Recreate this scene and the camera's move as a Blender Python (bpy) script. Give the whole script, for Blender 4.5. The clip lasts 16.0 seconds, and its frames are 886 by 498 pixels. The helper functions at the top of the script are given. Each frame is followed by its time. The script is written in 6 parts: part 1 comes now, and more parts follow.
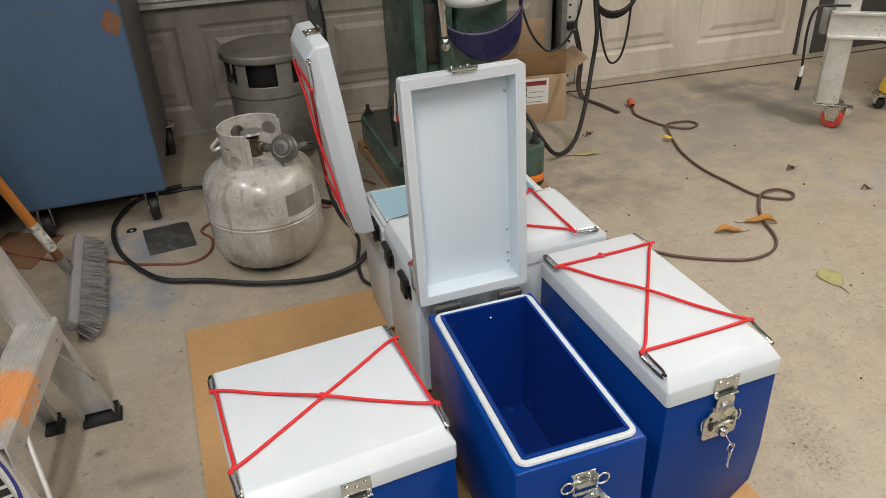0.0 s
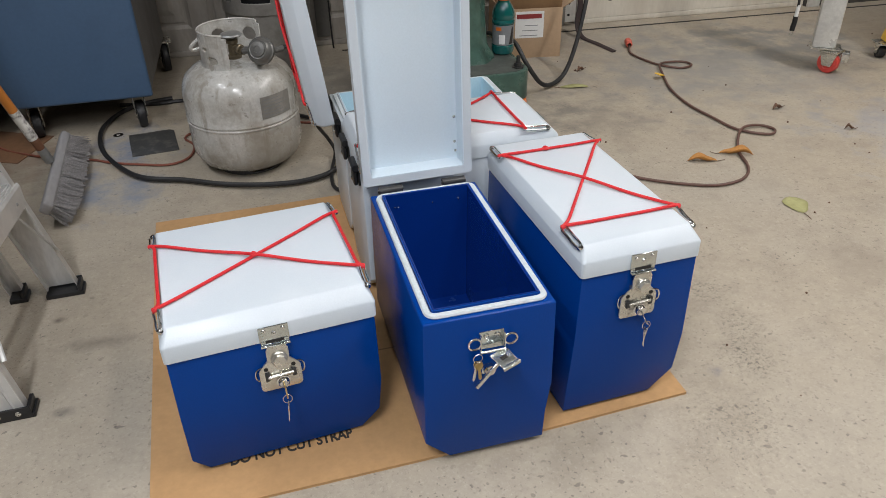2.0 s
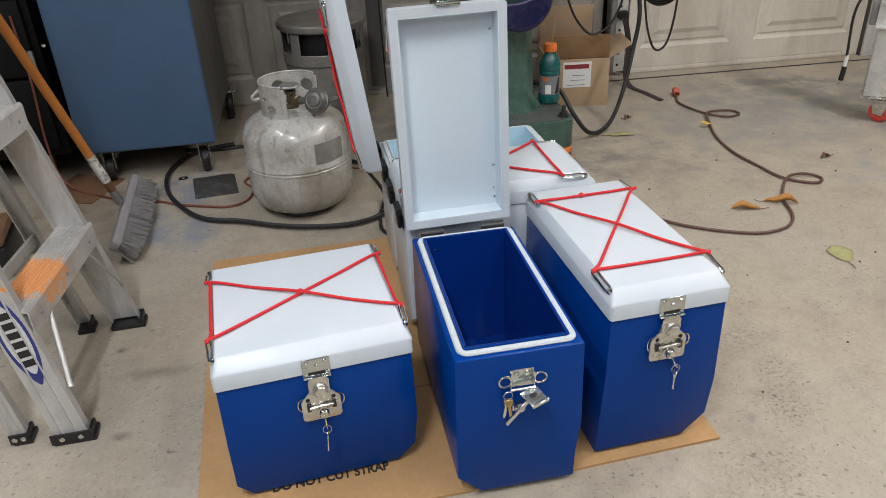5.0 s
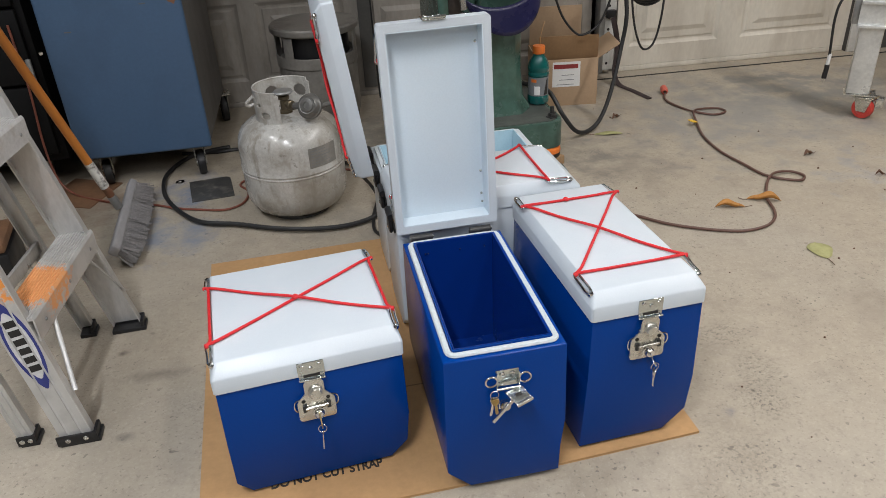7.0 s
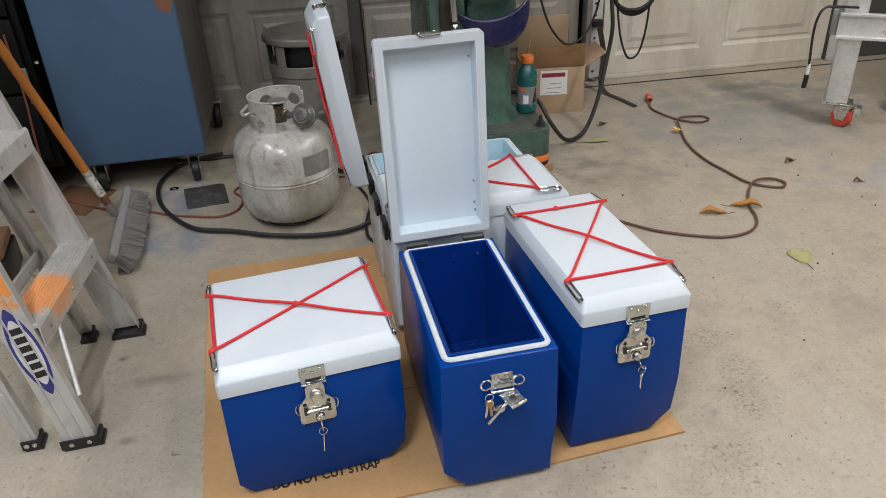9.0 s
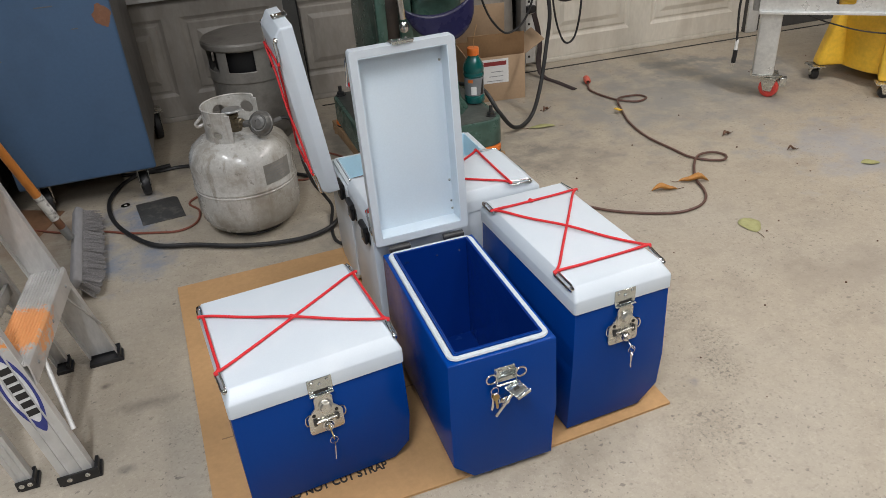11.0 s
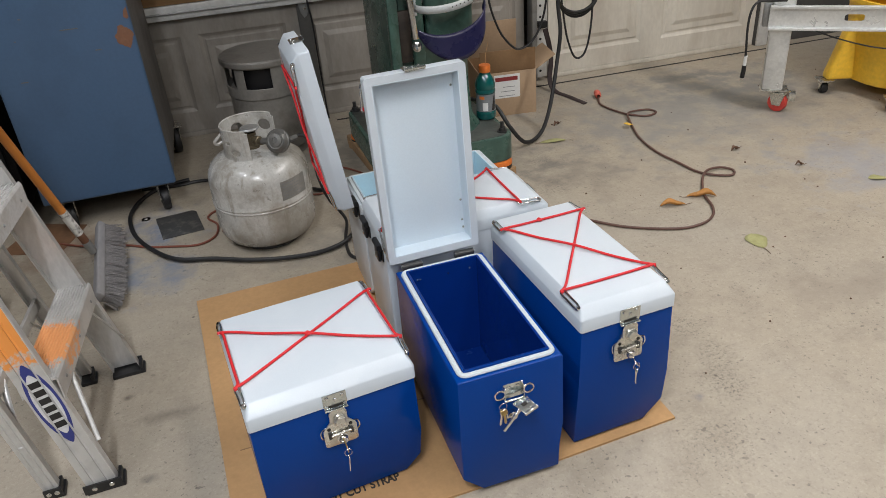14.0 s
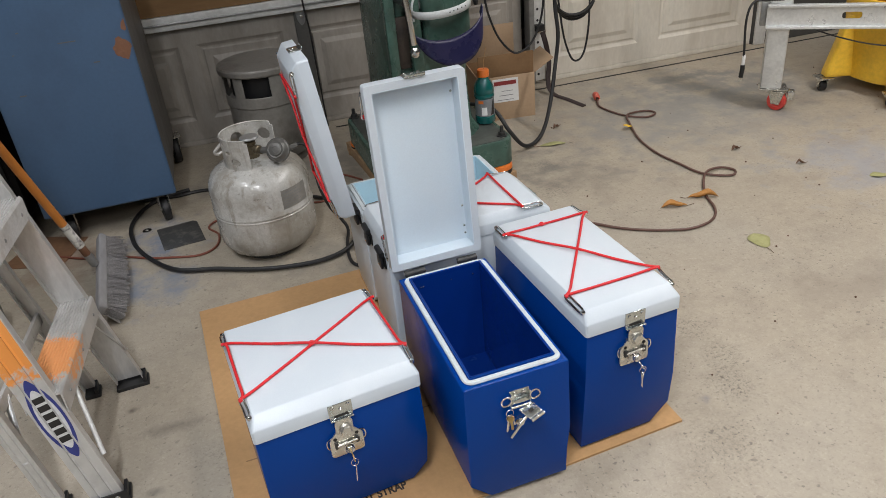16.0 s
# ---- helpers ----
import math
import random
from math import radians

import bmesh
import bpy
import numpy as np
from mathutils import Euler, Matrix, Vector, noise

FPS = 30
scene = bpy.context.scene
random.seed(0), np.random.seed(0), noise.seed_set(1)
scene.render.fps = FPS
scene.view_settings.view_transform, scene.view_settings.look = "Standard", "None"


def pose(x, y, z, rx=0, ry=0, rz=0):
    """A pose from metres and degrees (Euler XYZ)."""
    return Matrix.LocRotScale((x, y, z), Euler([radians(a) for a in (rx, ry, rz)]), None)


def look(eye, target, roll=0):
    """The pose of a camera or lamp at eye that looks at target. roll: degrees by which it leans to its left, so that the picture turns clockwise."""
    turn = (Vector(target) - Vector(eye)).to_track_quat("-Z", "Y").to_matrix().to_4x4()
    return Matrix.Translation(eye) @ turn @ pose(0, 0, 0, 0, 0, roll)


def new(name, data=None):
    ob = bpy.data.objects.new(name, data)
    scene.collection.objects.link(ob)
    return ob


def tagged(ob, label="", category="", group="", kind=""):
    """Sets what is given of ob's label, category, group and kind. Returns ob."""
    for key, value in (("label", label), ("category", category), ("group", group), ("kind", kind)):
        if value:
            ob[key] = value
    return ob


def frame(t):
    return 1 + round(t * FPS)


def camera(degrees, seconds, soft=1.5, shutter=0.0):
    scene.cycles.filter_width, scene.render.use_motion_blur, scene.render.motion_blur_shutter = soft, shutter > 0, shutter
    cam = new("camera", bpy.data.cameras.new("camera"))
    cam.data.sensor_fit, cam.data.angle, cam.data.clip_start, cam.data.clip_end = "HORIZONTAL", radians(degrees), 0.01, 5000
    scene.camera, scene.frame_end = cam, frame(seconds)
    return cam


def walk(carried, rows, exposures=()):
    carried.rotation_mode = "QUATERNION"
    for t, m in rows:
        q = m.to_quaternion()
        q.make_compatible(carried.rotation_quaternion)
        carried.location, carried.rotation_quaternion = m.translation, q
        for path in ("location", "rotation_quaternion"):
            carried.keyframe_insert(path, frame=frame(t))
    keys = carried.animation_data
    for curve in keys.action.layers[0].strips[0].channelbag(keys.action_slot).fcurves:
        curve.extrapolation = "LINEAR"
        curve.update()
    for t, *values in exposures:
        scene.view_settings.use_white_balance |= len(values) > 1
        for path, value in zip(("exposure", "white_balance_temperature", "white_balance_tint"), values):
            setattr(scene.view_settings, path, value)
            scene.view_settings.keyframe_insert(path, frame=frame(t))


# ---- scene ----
cam = camera(62.0, 16.0, soft=0.45)
PATH = [
    (0, (-0.283, -0.634, 1.05), (0.221, 1.015, 0.038), -2.9),
    (0.2, (-0.294, -0.719, 1.045), (0.245, 0.957, 0.097), -3.3),
    (0.3, (-0.298, -0.761, 1.046), (0.257, 0.916, 0.108), -3.7),
    (0.5, (-0.3, -0.827, 1.049), (0.264, 0.84, 0.098), -4.2),
    (0.7, (-0.29, -0.851, 1.035), (0.269, 0.804, 0.061), -3.4),
    (1, (-0.254, -0.837, 0.986), (0.285, 0.803, -0.023), -1.2),
    (1.2, (-0.23, -0.805, 0.943), (0.296, 0.82, -0.098), -0.9),
    (1.5, (-0.197, -0.776, 0.922), (0.307, 0.829, -0.159), -0.8),
    (2, (-0.177, -0.781, 0.927), (0.252, 0.848, -0.151), -1.1),
    (2.5, (-0.165, -0.8, 0.935), (0.193, 0.862, -0.118), -1.6),
    (3, (-0.163, -0.811, 0.937), (0.163, 0.873, -0.092), -1.8),
    (3.5, (-0.164, -0.817, 0.944), (0.149, 0.881, -0.066), -2.1),
    (4, (-0.161, -0.821, 0.95), (0.145, 0.887, -0.045), -2.4),
    (6.3, (-0.158, -0.861, 0.967), (0.138, 0.868, 0.006), -2.7),
    (6.5, (-0.151, -0.862, 0.982), (0.148, 0.858, 0.007), -3.1),
    (7, (-0.15, -0.877, 0.998), (0.157, 0.834, 0.008), -3.1),
    (7.5, (-0.155, -0.892, 1.007), (0.15, 0.816, 0.013), -2.9),
    (8, (-0.157, -0.893, 1.018), (0.149, 0.818, 0.028), -2.8),
    (8.5, (-0.157, -0.899, 1.023), (0.162, 0.811, 0.037), -2.7),
    (9, (-0.173, -0.91, 1.031), (0.172, 0.796, 0.046), -2.6),
    (9.2, (-0.188, -0.913, 1.036), (0.167, 0.789, 0.047), -2.5),
    (11.3, (-0.281, -0.893, 1.082), (0.248, 0.737, 0.051), -4.5),
    (11.5, (-0.27, -0.896, 1.082), (0.253, 0.738, 0.053), -4.9),
    (12, (-0.274, -0.899, 1.12), (0.242, 0.727, 0.076), -5.1),
    (12.5, (-0.281, -0.907, 1.128), (0.224, 0.72, 0.08), -5.1),
    (13, (-0.287, -0.92, 1.127), (0.206, 0.715, 0.086), -4.8),
    (13.5, (-0.283, -0.928, 1.129), (0.203, 0.719, 0.102), -4.6),
    (14, (-0.281, -0.924, 1.128), (0.206, 0.73, 0.113), -4.7),
    (14.5, (-0.281, -0.925, 1.128), (0.208, 0.732, 0.121), -4.9),
    (15, (-0.283, -0.924, 1.129), (0.207, 0.735, 0.124), -5.1),
    (15.5, (-0.283, -0.923, 1.131), (0.206, 0.736, 0.126), -5.5),
    (16, (-0.283, -0.916, 1.13), (0.205, 0.743, 0.125), -5.8),
]
walk(cam, [(t, look(eye, target, roll)) for t, eye, target, roll in PATH], [(0.0, 0.04, 7150, 10), (0.5, 0.04, 7150, 10), (1.3, 0.0, 6500, 10), (16.0, 0.0, 6500, 10)])

# ---- world and light ----
world = bpy.data.worlds.new("world")
scene.world = world
world.use_nodes = True
world.node_tree.nodes["Background"].inputs[0].default_value = (0.75, 0.85, 1.0, 1)
world.node_tree.nodes["Background"].inputs[1].default_value = 0.3


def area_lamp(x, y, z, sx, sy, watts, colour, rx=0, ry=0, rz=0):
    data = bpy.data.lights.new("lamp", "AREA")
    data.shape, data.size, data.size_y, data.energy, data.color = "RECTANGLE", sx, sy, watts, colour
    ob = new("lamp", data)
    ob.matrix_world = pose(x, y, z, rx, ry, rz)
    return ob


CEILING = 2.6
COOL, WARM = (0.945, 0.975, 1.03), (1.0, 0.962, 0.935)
# unseen ceiling strips; the last is a fill added to brighten the left
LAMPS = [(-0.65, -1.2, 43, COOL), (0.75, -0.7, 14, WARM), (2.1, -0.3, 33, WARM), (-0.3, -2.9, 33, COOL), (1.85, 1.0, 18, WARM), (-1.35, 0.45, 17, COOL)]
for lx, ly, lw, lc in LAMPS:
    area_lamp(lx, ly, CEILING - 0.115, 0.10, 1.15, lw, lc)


# ---- materials ----
def nodes_of(name):
    m = bpy.data.materials.new(name)
    m.use_nodes = True
    t = m.node_tree
    return m, t, t.nodes["Principled BSDF"]


def coords(t, kind="Object"):
    return t.nodes.new("ShaderNodeTexCoord").outputs[kind]


def noise_node(t, vec, scale, detail=4.0, rough=0.55):
    n = t.nodes.new("ShaderNodeTexNoise")
    n.inputs["Scale"].default_value, n.inputs["Detail"].default_value, n.inputs["Roughness"].default_value = scale, detail, rough
    t.links.new(vec, n.inputs["Vector"])
    return n.outputs["Fac"]


def ramp(t, fac, a, b, lo=0.0, hi=1.0):
    n = t.nodes.new("ShaderNodeMapRange")
    n.inputs["From Min"].default_value, n.inputs["From Max"].default_value = a, b
    n.inputs["To Min"].default_value, n.inputs["To Max"].default_value = lo, hi
    t.links.new(fac, n.inputs["Value"])
    return n.outputs[0]


def mix(t, fac, a, b):
    n = t.nodes.new("ShaderNodeMix")
    n.data_type = "RGBA"
    if isinstance(fac, float):
        n.inputs[0].default_value = fac
    else:
        t.links.new(fac, n.inputs[0])
    for socket, v in ((n.inputs[6], a), (n.inputs[7], b)):
        if isinstance(v, tuple):
            socket.default_value = (*v, 1)
        else:
            t.links.new(v, socket)
    return n.outputs[2]


def bump(t, bsdf, height, strength, distance=0.002):
    n = t.nodes.new("ShaderNodeBump")
    n.inputs["Strength"].default_value, n.inputs["Distance"].default_value = strength, distance
    t.links.new(height, n.inputs["Height"])
    t.links.new(n.outputs[0], bsdf.inputs["Normal"])


def surface(name, colour, rough=0.5, metal=0.0, stain=None, amount=0.5, grain=120.0, blotch=9.0, relief=0.15, spread=0.08, stretch=(1, 1, 1), edge=0.5, coat=0.0, spec=0.5):
    """A surface with grain, blotches of a second colour and fine relief."""
    m, t, b = nodes_of(name)
    mp = t.nodes.new("ShaderNodeMapping")
    mp.inputs["Scale"].default_value = stretch
    t.links.new(coords(t), mp.inputs["Vector"])
    v = mp.outputs[0]
    fine, large = noise_node(t, v, grain, 3), noise_node(t, v, blotch, 6, 0.62)
    lo = tuple(c * (1 - spread) for c in colour)
    hi = tuple(min(1.0, c * (1 + spread)) for c in colour)
    c = mix(t, ramp(t, fine, 0.3, 0.7), lo, hi)
    if stain:
        c = mix(t, ramp(t, large, edge, edge + 0.22, 0.0, amount), c, stain)
    t.links.new(c, b.inputs["Base Color"])
    t.links.new(ramp(t, large, 0.3, 0.7, max(0.02, rough - 0.07), min(1.0, rough + 0.07)), b.inputs["Roughness"])
    b.inputs["Metallic"].default_value = metal
    b.inputs["Coat Weight"].default_value = coat
    b.inputs["Specular IOR Level"].default_value = spec
    if relief:
        bump(t, b, fine, relief)
    return m


WHITE = surface("white_powder_coat", (0.565, 0.62, 0.67), 0.36, grain=420, relief=0.10, spread=0.02, stain=(0.70, 0.73, 0.76), amount=0.25)
# lighter, bluer copy of the lid white: light painted into the lid's inside
WHITE_LIT = surface("lit_white_lid_inside", (0.63, 0.72, 0.79), 0.4, grain=300, relief=0.06, spread=0.02, stain=(0.68, 0.73, 0.77), amount=0.3)
PALE = surface("pale_blue_liner", (0.50, 0.70, 0.80), 0.4, grain=250, relief=0.06, spread=0.03)
BLUE = surface("blue_powder_coat", (0.0012, 0.044, 0.25), 0.18, grain=420, relief=0.07, spread=0.05, stain=(0.003, 0.040, 0.24), amount=0.4, spec=0.13)
# darker copy of the body blue: the shade inside the open box
BLUE_SHADED = surface("shaded_blue_liner", (0.002, 0.026, 0.19), 0.22, grain=420, relief=0.05, spread=0.05, spec=0.35)
GASKET = surface("white_rubber", (0.52, 0.565, 0.59), 0.6, grain=200, relief=0.1)
CORD = surface("red_rubber_cord", (0.62, 0.015, 0.02), 0.5, grain=900, relief=0.3, spread=0.15)
CHROME = surface("chromed_wire", (0.72, 0.72, 0.72), 0.16, 1.0, grain=200, relief=0.03)
SILVER = surface("bright_zinc", (0.60, 0.635, 0.62), 0.22, 0.95, stain=(0.42, 0.46, 0.45), amount=0.6, blotch=60, grain=300, relief=0.04)
ZINC = surface("nickel_plate", (0.66, 0.645, 0.59), 0.27, 0.9, stain=(0.52, 0.50, 0.46), amount=0.5, blotch=40, grain=300, relief=0.05)
BRASS = surface("brass", (0.55, 0.40, 0.17), 0.32, 1.0, stain=(0.3, 0.22, 0.1), amount=0.5, blotch=60)
OLD_BRASS = surface("tarnished_brass", (0.20, 0.165, 0.11), 0.42, 0.8, stain=(0.10, 0.085, 0.065), amount=0.6, blotch=60)
STEEL_DARK = surface("dark_hinge_steel", (0.060, 0.060, 0.060), 0.42, 0.6, grain=200)
BLACK = surface("black_plastic", (0.012, 0.012, 0.013), 0.42, grain=200, relief=0.1)
RUBBER = surface("black_rubber", (0.014, 0.014, 0.015), 0.5, grain=150, stain=(0.04, 0.038, 0.035), amount=0.35, blotch=20)
CHEST = surface("black_chest_paint", (0.006, 0.006, 0.0065), 0.65, grain=120, relief=0.1, spec=0.2)
CARD = surface("brown_cardboard", (0.46, 0.27, 0.12), 0.85, grain=90, relief=0.12, stain=(0.36, 0.21, 0.095), amount=0.45, blotch=5, spread=0.06)
CARTON = surface("pale_brown_carton", (0.43, 0.30, 0.19), 0.85, grain=90, relief=0.12, stain=(0.37, 0.25, 0.155), amount=0.4, blotch=5, spread=0.05)
# cardboard brown darkened to stand for shade inside the carton and in the crease
CARD_SHADED = surface("shaded_brown_cardboard", (0.25, 0.145, 0.07), 0.9, grain=90, relief=0.12, spread=0.06)
SLOT_BROWN = surface("dark_brown_steel", (0.055, 0.042, 0.034), 0.5, 0.3, grain=90, relief=0.3, stain=(0.02, 0.018, 0.016), amount=0.8, blotch=30)
SHEET_BROWN = surface("brown_hardboard", (0.20, 0.105, 0.055), 0.6, grain=80, relief=0.15, stain=(0.10, 0.06, 0.04), amount=0.7, blotch=9)
STRAP_DARK = surface("dark_webbing", (0.035, 0.022, 0.022), 0.7, grain=400, relief=0.3)
INK = surface("black_print", (0.02, 0.018, 0.016), 0.8, relief=0)
TANK_DULL = surface("dull_tank_steel", (0.30, 0.285, 0.26), 0.38, 0.3, grain=70, relief=0.1, stain=(0.10, 0.09, 0.078), amount=0.9, blotch=4.0, spread=0.08, edge=0.45)
CAB = surface("blue_cabinet_paint", (0.060, 0.113, 0.200), 0.38, grain=100, relief=0.05, stain=(0.045, 0.082, 0.145), amount=0.6, blotch=3.0, spread=0.04)
CAB_SIDE = surface("grey_cabinet_side", (0.118, 0.112, 0.107), 0.5, grain=100, stain=(0.09, 0.086, 0.082), amount=0.5, blotch=5)
RUST = surface("rusty_bare_steel", (0.19, 0.085, 0.045), 0.7, 0.1, grain=120, relief=0.5, stain=(0.27, 0.15, 0.095), amount=0.7, blotch=40)
GREEN = surface("green_machine_paint", (0.060, 0.118, 0.094), 0.27, grain=45, relief=0.25, stain=(0.016, 0.030, 0.024), amount=0.8, blotch=6, spread=0.15, edge=0.46)
GREEN_TOP = surface("oily_machine_deck", (0.070, 0.078, 0.070), 0.4, grain=60, relief=0.3, stain=(0.035, 0.04, 0.035), amount=0.8, blotch=8, spread=0.2, edge=0.45)
ALU = surface("ladder_aluminium", (0.57, 0.56, 0.54), 0.40, 0.4, grain=160, relief=0.12, stain=(0.34, 0.32, 0.29), amount=0.35, blotch=14, stretch=(1, 1, 0.25))
ALU_STEP = surface("worn_step_aluminium", (0.62, 0.61, 0.60), 0.42, 0.3, grain=160, relief=0.2, stain=(0.42, 0.38, 0.33), amount=0.6, blotch=22)
FRAME_PAINT = surface("galvanised_frame", (0.70, 0.71, 0.70), 0.32, 0.45, grain=90, relief=0.08, stain=(0.45, 0.46, 0.46), amount=0.5, blotch=12)
RED_WHEEL = surface("red_polyurethane", (0.62, 0.06, 0.045), 0.4, grain=150, stain=(0.3, 0.05, 0.04), amount=0.4, blotch=40)
YELLOW = surface("yellow_plastic", (0.86, 0.53, 0.045), 0.45, grain=70, relief=0.08, stain=(0.55, 0.34, 0.04), amount=0.7, blotch=7, edge=0.48)
WOOD_HANDLE = surface("varnished_handle", (0.55, 0.20, 0.035), 0.38, grain=60, relief=0.1, stain=(0.36, 0.12, 0.02), amount=0.6, blotch=14, stretch=(1, 1, 0.15))
HANDLE_WHITE = surface("chipped_white_paint", (0.75, 0.74, 0.70), 0.5, grain=80, stain=(0.04, 0.03, 0.028), amount=1.0, blotch=55, edge=0.44)
BLOCK = surface("grey_broom_block", (0.30, 0.29, 0.29), 0.7, grain=80, relief=0.3, stain=(0.20, 0.19, 0.19), amount=0.5, blotch=15, stretch=(1, 0.3, 1))
BRISTLE = surface("grey_bristles", (0.27, 0.255, 0.25), 0.8, grain=300, spread=0.35)
VISOR = surface("violet_blue_visor", (0.014, 0.014, 0.052), 0.28, grain=150, relief=0.04, stain=(0.05, 0.04, 0.10), amount=0.4, blotch=12)
STRAP_GREY = surface("grey_headband", (0.50, 0.52, 0.52), 0.45, grain=150, stain=(0.35, 0.36, 0.35), amount=0.4, blotch=20)
ORANGE = surface("orange_plastic", (0.72, 0.18, 0.03), 0.4, grain=100)
CORD_BROWN = surface("brown_cord", (0.125, 0.064, 0.050), 0.55, grain=200, relief=0.2, stain=(0.07, 0.045, 0.035), amount=0.5, blotch=15)
HOSE_RED = surface("red_hose", (0.22, 0.07, 0.045), 0.5, grain=200, stain=(0.10, 0.045, 0.03), amount=0.5, blotch=20)
PLUG_RED = surface("faded_red_plug", (0.60, 0.12, 0.08), 0.5, grain=150)
PLATE = surface("dark_steel_plate", (0.085, 0.085, 0.083), 0.5, 0.4, grain=130, relief=0.25, stain=(0.24, 0.225, 0.20), amount=0.8, blotch=32, edge=0.50)
LEAF_GREEN = surface("green_leaf", (0.37, 0.36, 0.165), 0.6, grain=150, stain=(0.21, 0.20, 0.07), amount=0.6, blotch=40)
LEAF_DRY = surface("dry_leaf", (0.42, 0.19, 0.04), 0.65, grain=150, stain=(0.22, 0.09, 0.03), amount=0.6, blotch=60)
LEAF_BROWN = surface("brown_leaf", (0.12, 0.06, 0.035), 0.7, grain=150)
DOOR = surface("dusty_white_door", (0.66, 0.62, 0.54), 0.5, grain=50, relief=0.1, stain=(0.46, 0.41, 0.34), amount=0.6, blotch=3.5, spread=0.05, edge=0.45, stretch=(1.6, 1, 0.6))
# greyer door paint with grime; its tone also takes in the machine's shade
DOOR_GREY_SHADED = surface("grimy_shaded_grey_door", (0.33, 0.30, 0.262), 0.5, grain=50, relief=0.12, stain=(0.19, 0.168, 0.143), amount=0.7, blotch=4.5, spread=0.06, edge=0.45, stretch=(1.6, 1, 0.6))
DOOR_BAR = surface("white_door_strut", (0.62, 0.62, 0.60), 0.45, grain=60, stain=(0.42, 0.40, 0.37), amount=0.6, blotch=10)
STEEL_GREY = surface("grey_galvanised_track", (0.33, 0.335, 0.33), 0.42, 0.6, grain=90, relief=0.1, stain=(0.20, 0.20, 0.19), amount=0.5, blotch=14)
WALL = surface("dull_grey_wall", (0.11, 0.11, 0.107), 0.8, grain=40, relief=0.1, stain=(0.085, 0.085, 0.082), amount=0.5, blotch=2)
# wall grey darkened: the corner's shadow is put into its colour
SHADED_WALL = surface("shaded_grey_wall", (0.075, 0.073, 0.07), 0.8, grain=40, relief=0.1, stain=(0.05, 0.05, 0.05), amount=0.5, blotch=2)
PLY = surface("brown_board", (0.26, 0.15, 0.065), 0.7, grain=40, relief=0.1, stain=(0.18, 0.095, 0.04), amount=0.7, blotch=4, stretch=(0.3, 1, 2))
CEIL = surface("grey_ceiling", (0.26, 0.26, 0.255), 0.85, grain=40, relief=0.1)
PAPER = surface("white_paper", (0.75, 0.75, 0.74), 0.7, grain=80, spread=0.03)
RED_PRINT = surface("dark_red_print", (0.25, 0.03, 0.03), 0.6)
GREY_PRINT = surface("grey_print", (0.20, 0.21, 0.22), 0.6)
REG_GREY = surface("regulator_casting", (0.13, 0.128, 0.12), 0.4, 0.3, grain=90, relief=0.1, stain=(0.15, 0.14, 0.13), amount=0.6, blotch=30)
TAG = surface("dirty_tank_label", (0.22, 0.21, 0.19), 0.6, grain=80, stain=(0.34, 0.32, 0.29), amount=0.7, blotch=22)
LOGO_BLUE = surface("blue_label_print", (0.03, 0.04, 0.20), 0.5)
LOGO_WHITE = surface("white_label", (0.60, 0.60, 0.60), 0.5)
WOODBLOCK = surface("rough_wood_block", (0.36, 0.23, 0.12), 0.8, grain=60, relief=0.3, stain=(0.22, 0.13, 0.07), amount=0.5, blotch=10, stretch=(1, 4, 1))
LAMP_BODY = surface("white_lamp_body", (0.75, 0.75, 0.75), 0.5)


def liquid_material():
    m, t, b = nodes_of("teal_drink")
    b.inputs["Base Color"].default_value = (0.006, 0.125, 0.12, 1)
    b.inputs["Roughness"].default_value = 0.08
    b.inputs["Transmission Weight"].default_value = 0.25
    b.inputs["Coat Weight"].default_value = 0.6
    return m


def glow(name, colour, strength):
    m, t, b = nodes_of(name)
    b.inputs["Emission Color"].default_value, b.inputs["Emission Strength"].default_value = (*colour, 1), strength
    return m


